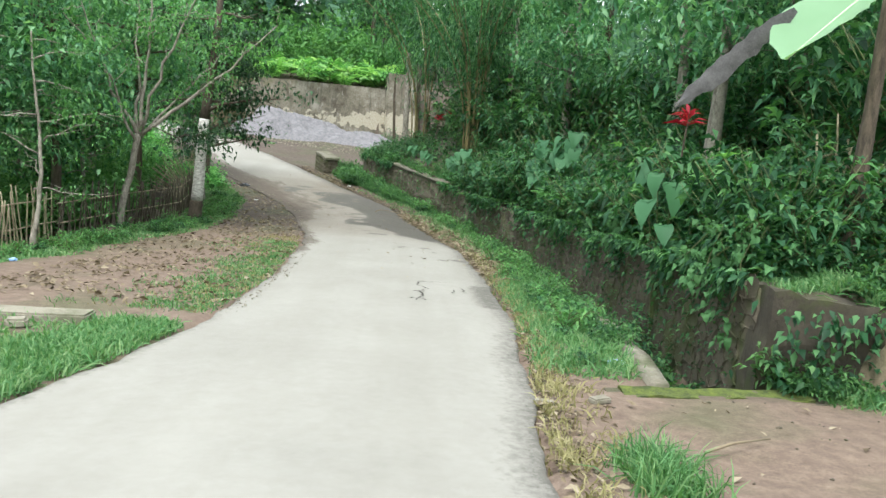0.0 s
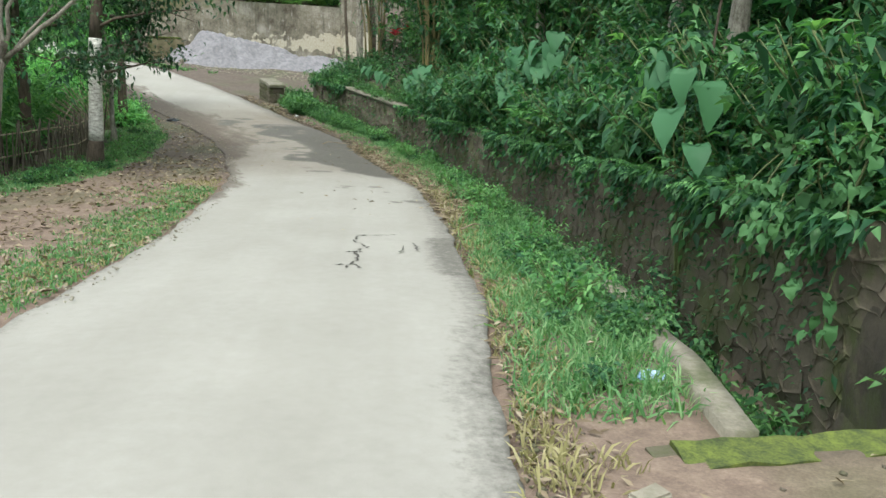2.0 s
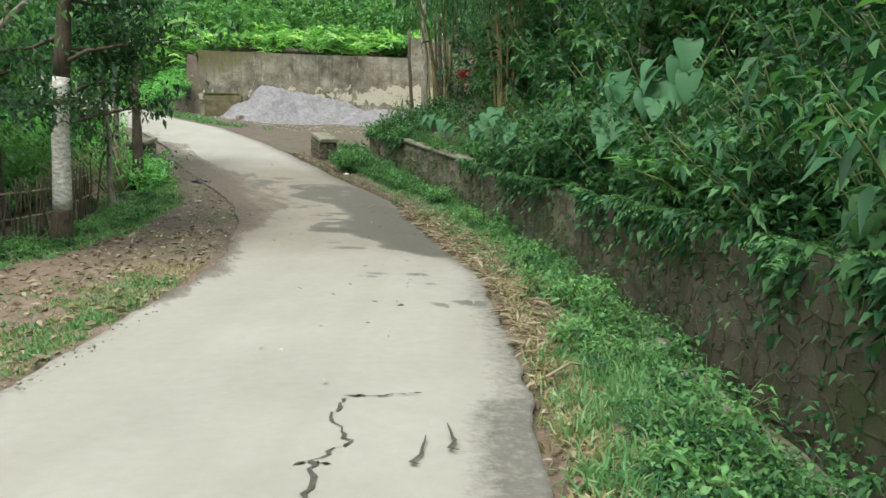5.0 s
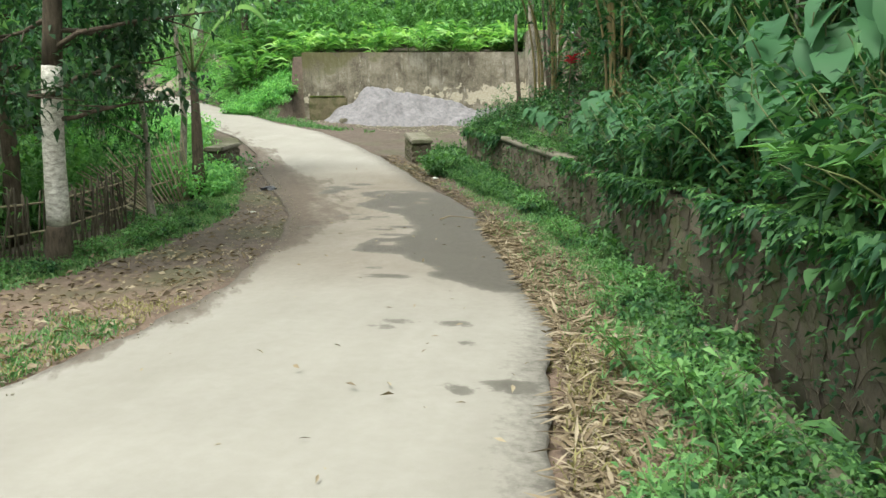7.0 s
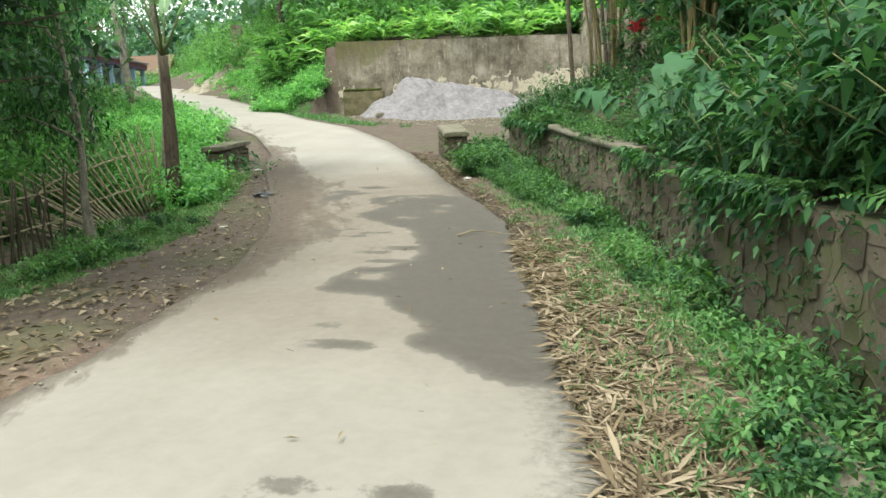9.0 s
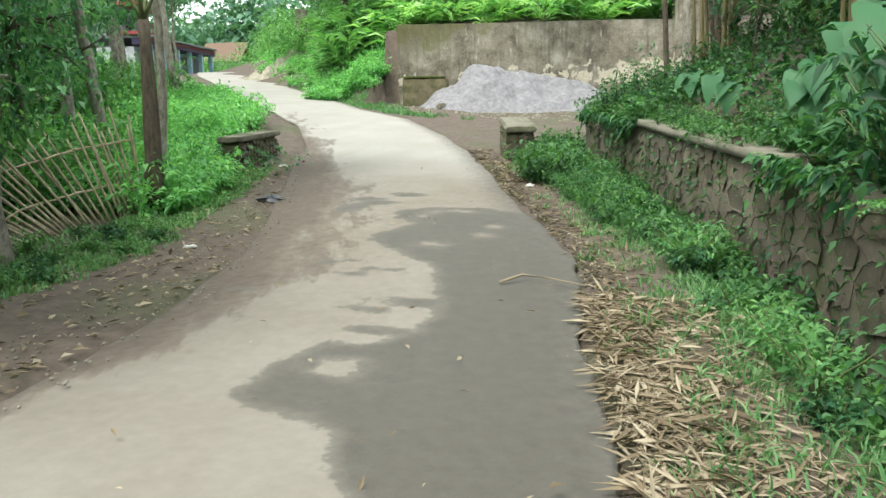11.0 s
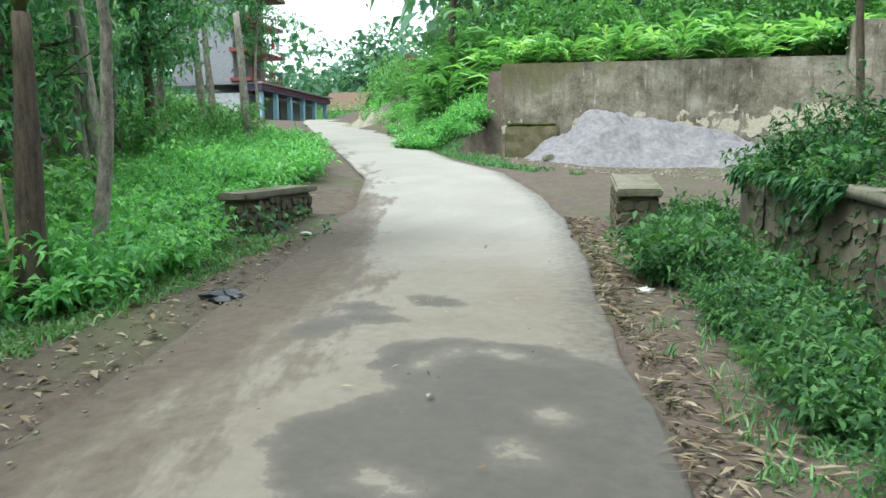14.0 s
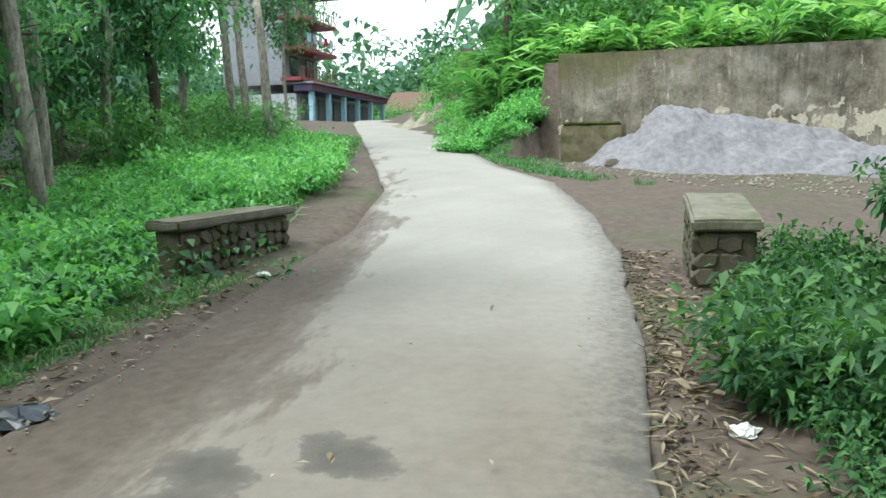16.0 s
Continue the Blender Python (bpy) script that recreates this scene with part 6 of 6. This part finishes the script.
# ---------- houses up the road ----------
M_BLUE = plain("pale_blue_paint", (0.25, 0.45, 0.6), (0.4, 0.62, 0.75), 4, 0.6, 0.1)
M_WHITEWALL = plain("grey_white_wall_paint", (0.3, 0.32, 0.35), (0.5, 0.52, 0.55), 3, 0.7, 0.1)
M_PURPLE = plain("dark_violet_paint", (0.05, 0.035, 0.09), (0.11, 0.08, 0.17), 4, 0.6, 0.1)
M_MAROON = plain("maroon_paint", (0.15, 0.02, 0.025), (0.28, 0.05, 0.05), 4, 0.6, 0.1)
M_SHUTTER = plain("grey_shutter", (0.16, 0.17, 0.19), (0.26, 0.27, 0.3), 3, 0.5, 0.2, (1, 1, 12))
M_TILE = plain("brown_roof_tiles", (0.07, 0.045, 0.03), (0.17, 0.11, 0.075), 5, 0.85, 0.6, (6, 6, 1))
M_GLASS = plain("dark_window_glass", (0.02, 0.025, 0.03), (0.05, 0.06, 0.07), 2, 0.1, 0.0)


def shop_row():
    e = tagged(new("shop_house"), "shop row with pale blue columns and a red balconied upper floor", "house")
    e.matrix_basis = pose(-35.7, 56.2, 3.95, 0, 0, math.degrees(math.atan2(0.94, -0.33)))

    def put(name, sx, sy, sz, x, y, z, mat, label="", parent=None):
        o = part(name, block(sx, sy, sz, 0.02), mat, parent or e, label)
        o.matrix_basis = pose(x, y, z)
        return o

    # the facade runs along local x; its front looks to local -y
    put("wall", 11.6, 5.0, 2.3, 5.8, 3.6, -0.4, M_WHITEWALL)
    put("plinth", 11.8, 1.3, 0.45, 5.9, 0.6, -0.45, M_CAP)
    for i in range(6):
        put("column", 0.3, 0.3, 2.1, 0.25 + 2.25 * i, 0.15, -0.05, M_BLUE, "pale blue column")
    for i in range(5):
        o = put("shutter", 1.7, 0.08, 1.75, 1.37 + 2.25 * i, 1.05, 0.0, M_SHUTTER)
        for j in range(6):
            put("slat", 1.66, 0.03, 0.24, 0, -0.05, 0.06 + j * 0.28, M_SHUTTER, "", o)
    put("fascia", 12.0, 1.3, 0.4, 5.8, 0.5, 2.0, M_PURPLE, "dark violet fascia")
    put("trim", 12.1, 0.1, 0.1, 5.8, -0.17, 2.22, M_MAROON, "thin red trim")
    put("roof", 12.2, 6.4, 0.14, 5.8, 2.9, 2.42, M_SHUTTER, "flat grey roof")
    put("upper_wall", 4.4, 4.4, 5.8, 1.9, 3.9, 2.55, M_SHUTTER)
    for k in range(3):
        z = 2.6 + 1.85 * k
        put("balcony", 4.9, 1.5, 0.22, 1.9, 1.1, z, M_MAROON, "maroon balcony slab")
        rail = put("railing", 4.8, 0.06, 0.06, 1.9, 0.42, z + 0.8, M_MAROON)
        for j in range(13):
            put("baluster", 0.05, 0.05, 0.76, -2.3 + j * 0.38, 0.0, -0.76, M_MAROON, "", rail)
        for j in range(2):
            w = put("window", 1.0, 0.08, 1.1, 0.9 + 2.0 * j, 1.66, z + 0.5, M_GLASS)
            put("frame", 1.16, 0.05, 0.08, 0, -0.02, 1.08, M_MAROON, "", w)
    put("upper_roof", 5.4, 6.0, 0.25, 1.9, 3.2, 8.3, M_TILE, "brown overhanging roof")
    for j, m in enumerate((M_BLUE, M_WHITEWALL, M_WHITEWALL, M_RED, M_WHITEWALL)):
        put("laundry", 0.45, 0.04, 0.55, 0.4 + 0.75 * j, 0.3, 5.0, m, "washing hung on the balcony")


shop_row()


def cottage(x, y, z, turn, w, d, h, label):
    e = tagged(new("cottage"), label, "house", "cottages")
    e.matrix_basis = pose(x, y, z, 0, 0, turn)
    part("wall", block(w, d, h, 0.02), M_WHITEWALL, e)
    bm = bmesh.new()
    o, r = 0.5, h * 0.75
    p = [(-w / 2 - o, -d / 2 - o, h - 0.1), (w / 2 + o, -d / 2 - o, h - 0.1), (w / 2 + o, d / 2 + o, h - 0.1), (-w / 2 - o, d / 2 + o, h - 0.1), (-w / 2 - o, 0, h + r), (w / 2 + o, 0, h + r)]
    v = [bm.verts.new(c) for c in p] + [bm.verts.new((c[0], c[1], c[2] - 0.12)) for c in p]
    for f in ((0, 1, 5, 4), (2, 3, 4, 5), (6, 10, 11, 7), (8, 11, 10, 9), (0, 6, 7, 1), (2, 8, 9, 3), (0, 4, 10, 6), (4, 3, 9, 10), (1, 7, 11, 5), (5, 11, 8, 2)):
        bm.faces.new([v[i] for i in f])
    part("roof", bm, M_TILE, e, "brown tiled gable roof")
    for i in (-1, 1):
        q = part("window", block(0.8, 0.08, 0.9, 0.01), M_GLASS, e)
        q.matrix_basis = pose(i * w * 0.25, -d / 2 - 0.03, h * 0.35)
    part("door", block(0.8, 0.08, 1.8, 0.01), M_MAROON, e).matrix_basis = pose(0, -d / 2 - 0.03, 0)


cottage(-56.5, 91, height(-56.5, 91) - 0.1, 15, 4.2, 4.0, 2.9, "white cottage with a brown gable roof up the road")
cottage(-23.5, 32.0, height(-23.5, 32.0) - 0.1, 60, 5.0, 4.0, 2.6, "brown-roofed hut half hidden in the grove")

far_wall = part("wall_far", block(4.6, 0.3, 1.5, 0.04, 0.04, 3), M_MORTAR)
far_wall.matrix_basis = pose(-27.0, 60.5, height(-27, 60.5) - 0.4, 0, 0, 118)
tagged(far_wall, "low mossy wall beside the climbing road", "wall", kind="structure")
gate = part("gate_post", block(0.7, 0.6, 2.7, 0.04, 0.03, 3), M_CAP)
gate.matrix_basis = pose(-24.6, 57.1, height(-24.6, 57.1) - 0.3, 0, 0, 30)
tagged(gate, "weathered concrete gate post by the climbing road", "post")


def rubble_ramp():
    """Pale rubble spilled beside the road."""
    xs, ys = np.linspace(-1, 1, 40), np.linspace(-1, 1, 30)
    X, Y = np.meshgrid(xs, ys)
    wx, wy = -24.6 + X * 3.2 * 0.62 - Y * 1.3, 54.9 + X * 3.2 * -0.75 * -1 + Y * 0.9
    n = np.array([noise.fractal(Vector((a * 2.2, b * 2.2, 4)), 0.8, 2.0, 4) for a, b in zip(wx.ravel(), wy.ravel())]).reshape(X.shape)
    Z = land(wx, wy) - 0.15 + (0.55 + 0.5 * n) * np.clip(1 - X**2, 0, 1) * np.clip(1 - Y**2, 0, 1) * 1.3
    i = (np.arange(29)[:, None] * 40 + np.arange(39)[None]).ravel()
    o = tris("rubble_heap", np.stack([wx, wy, Z], -1).reshape(-1, 3), np.stack([i, i + 1, i + 41, i + 40], 1), M_KERB)
    tagged(o, "pale rubble spilled beside the climbing road", "rubble", kind="stuff")


rubble_ramp()
lay_stones()
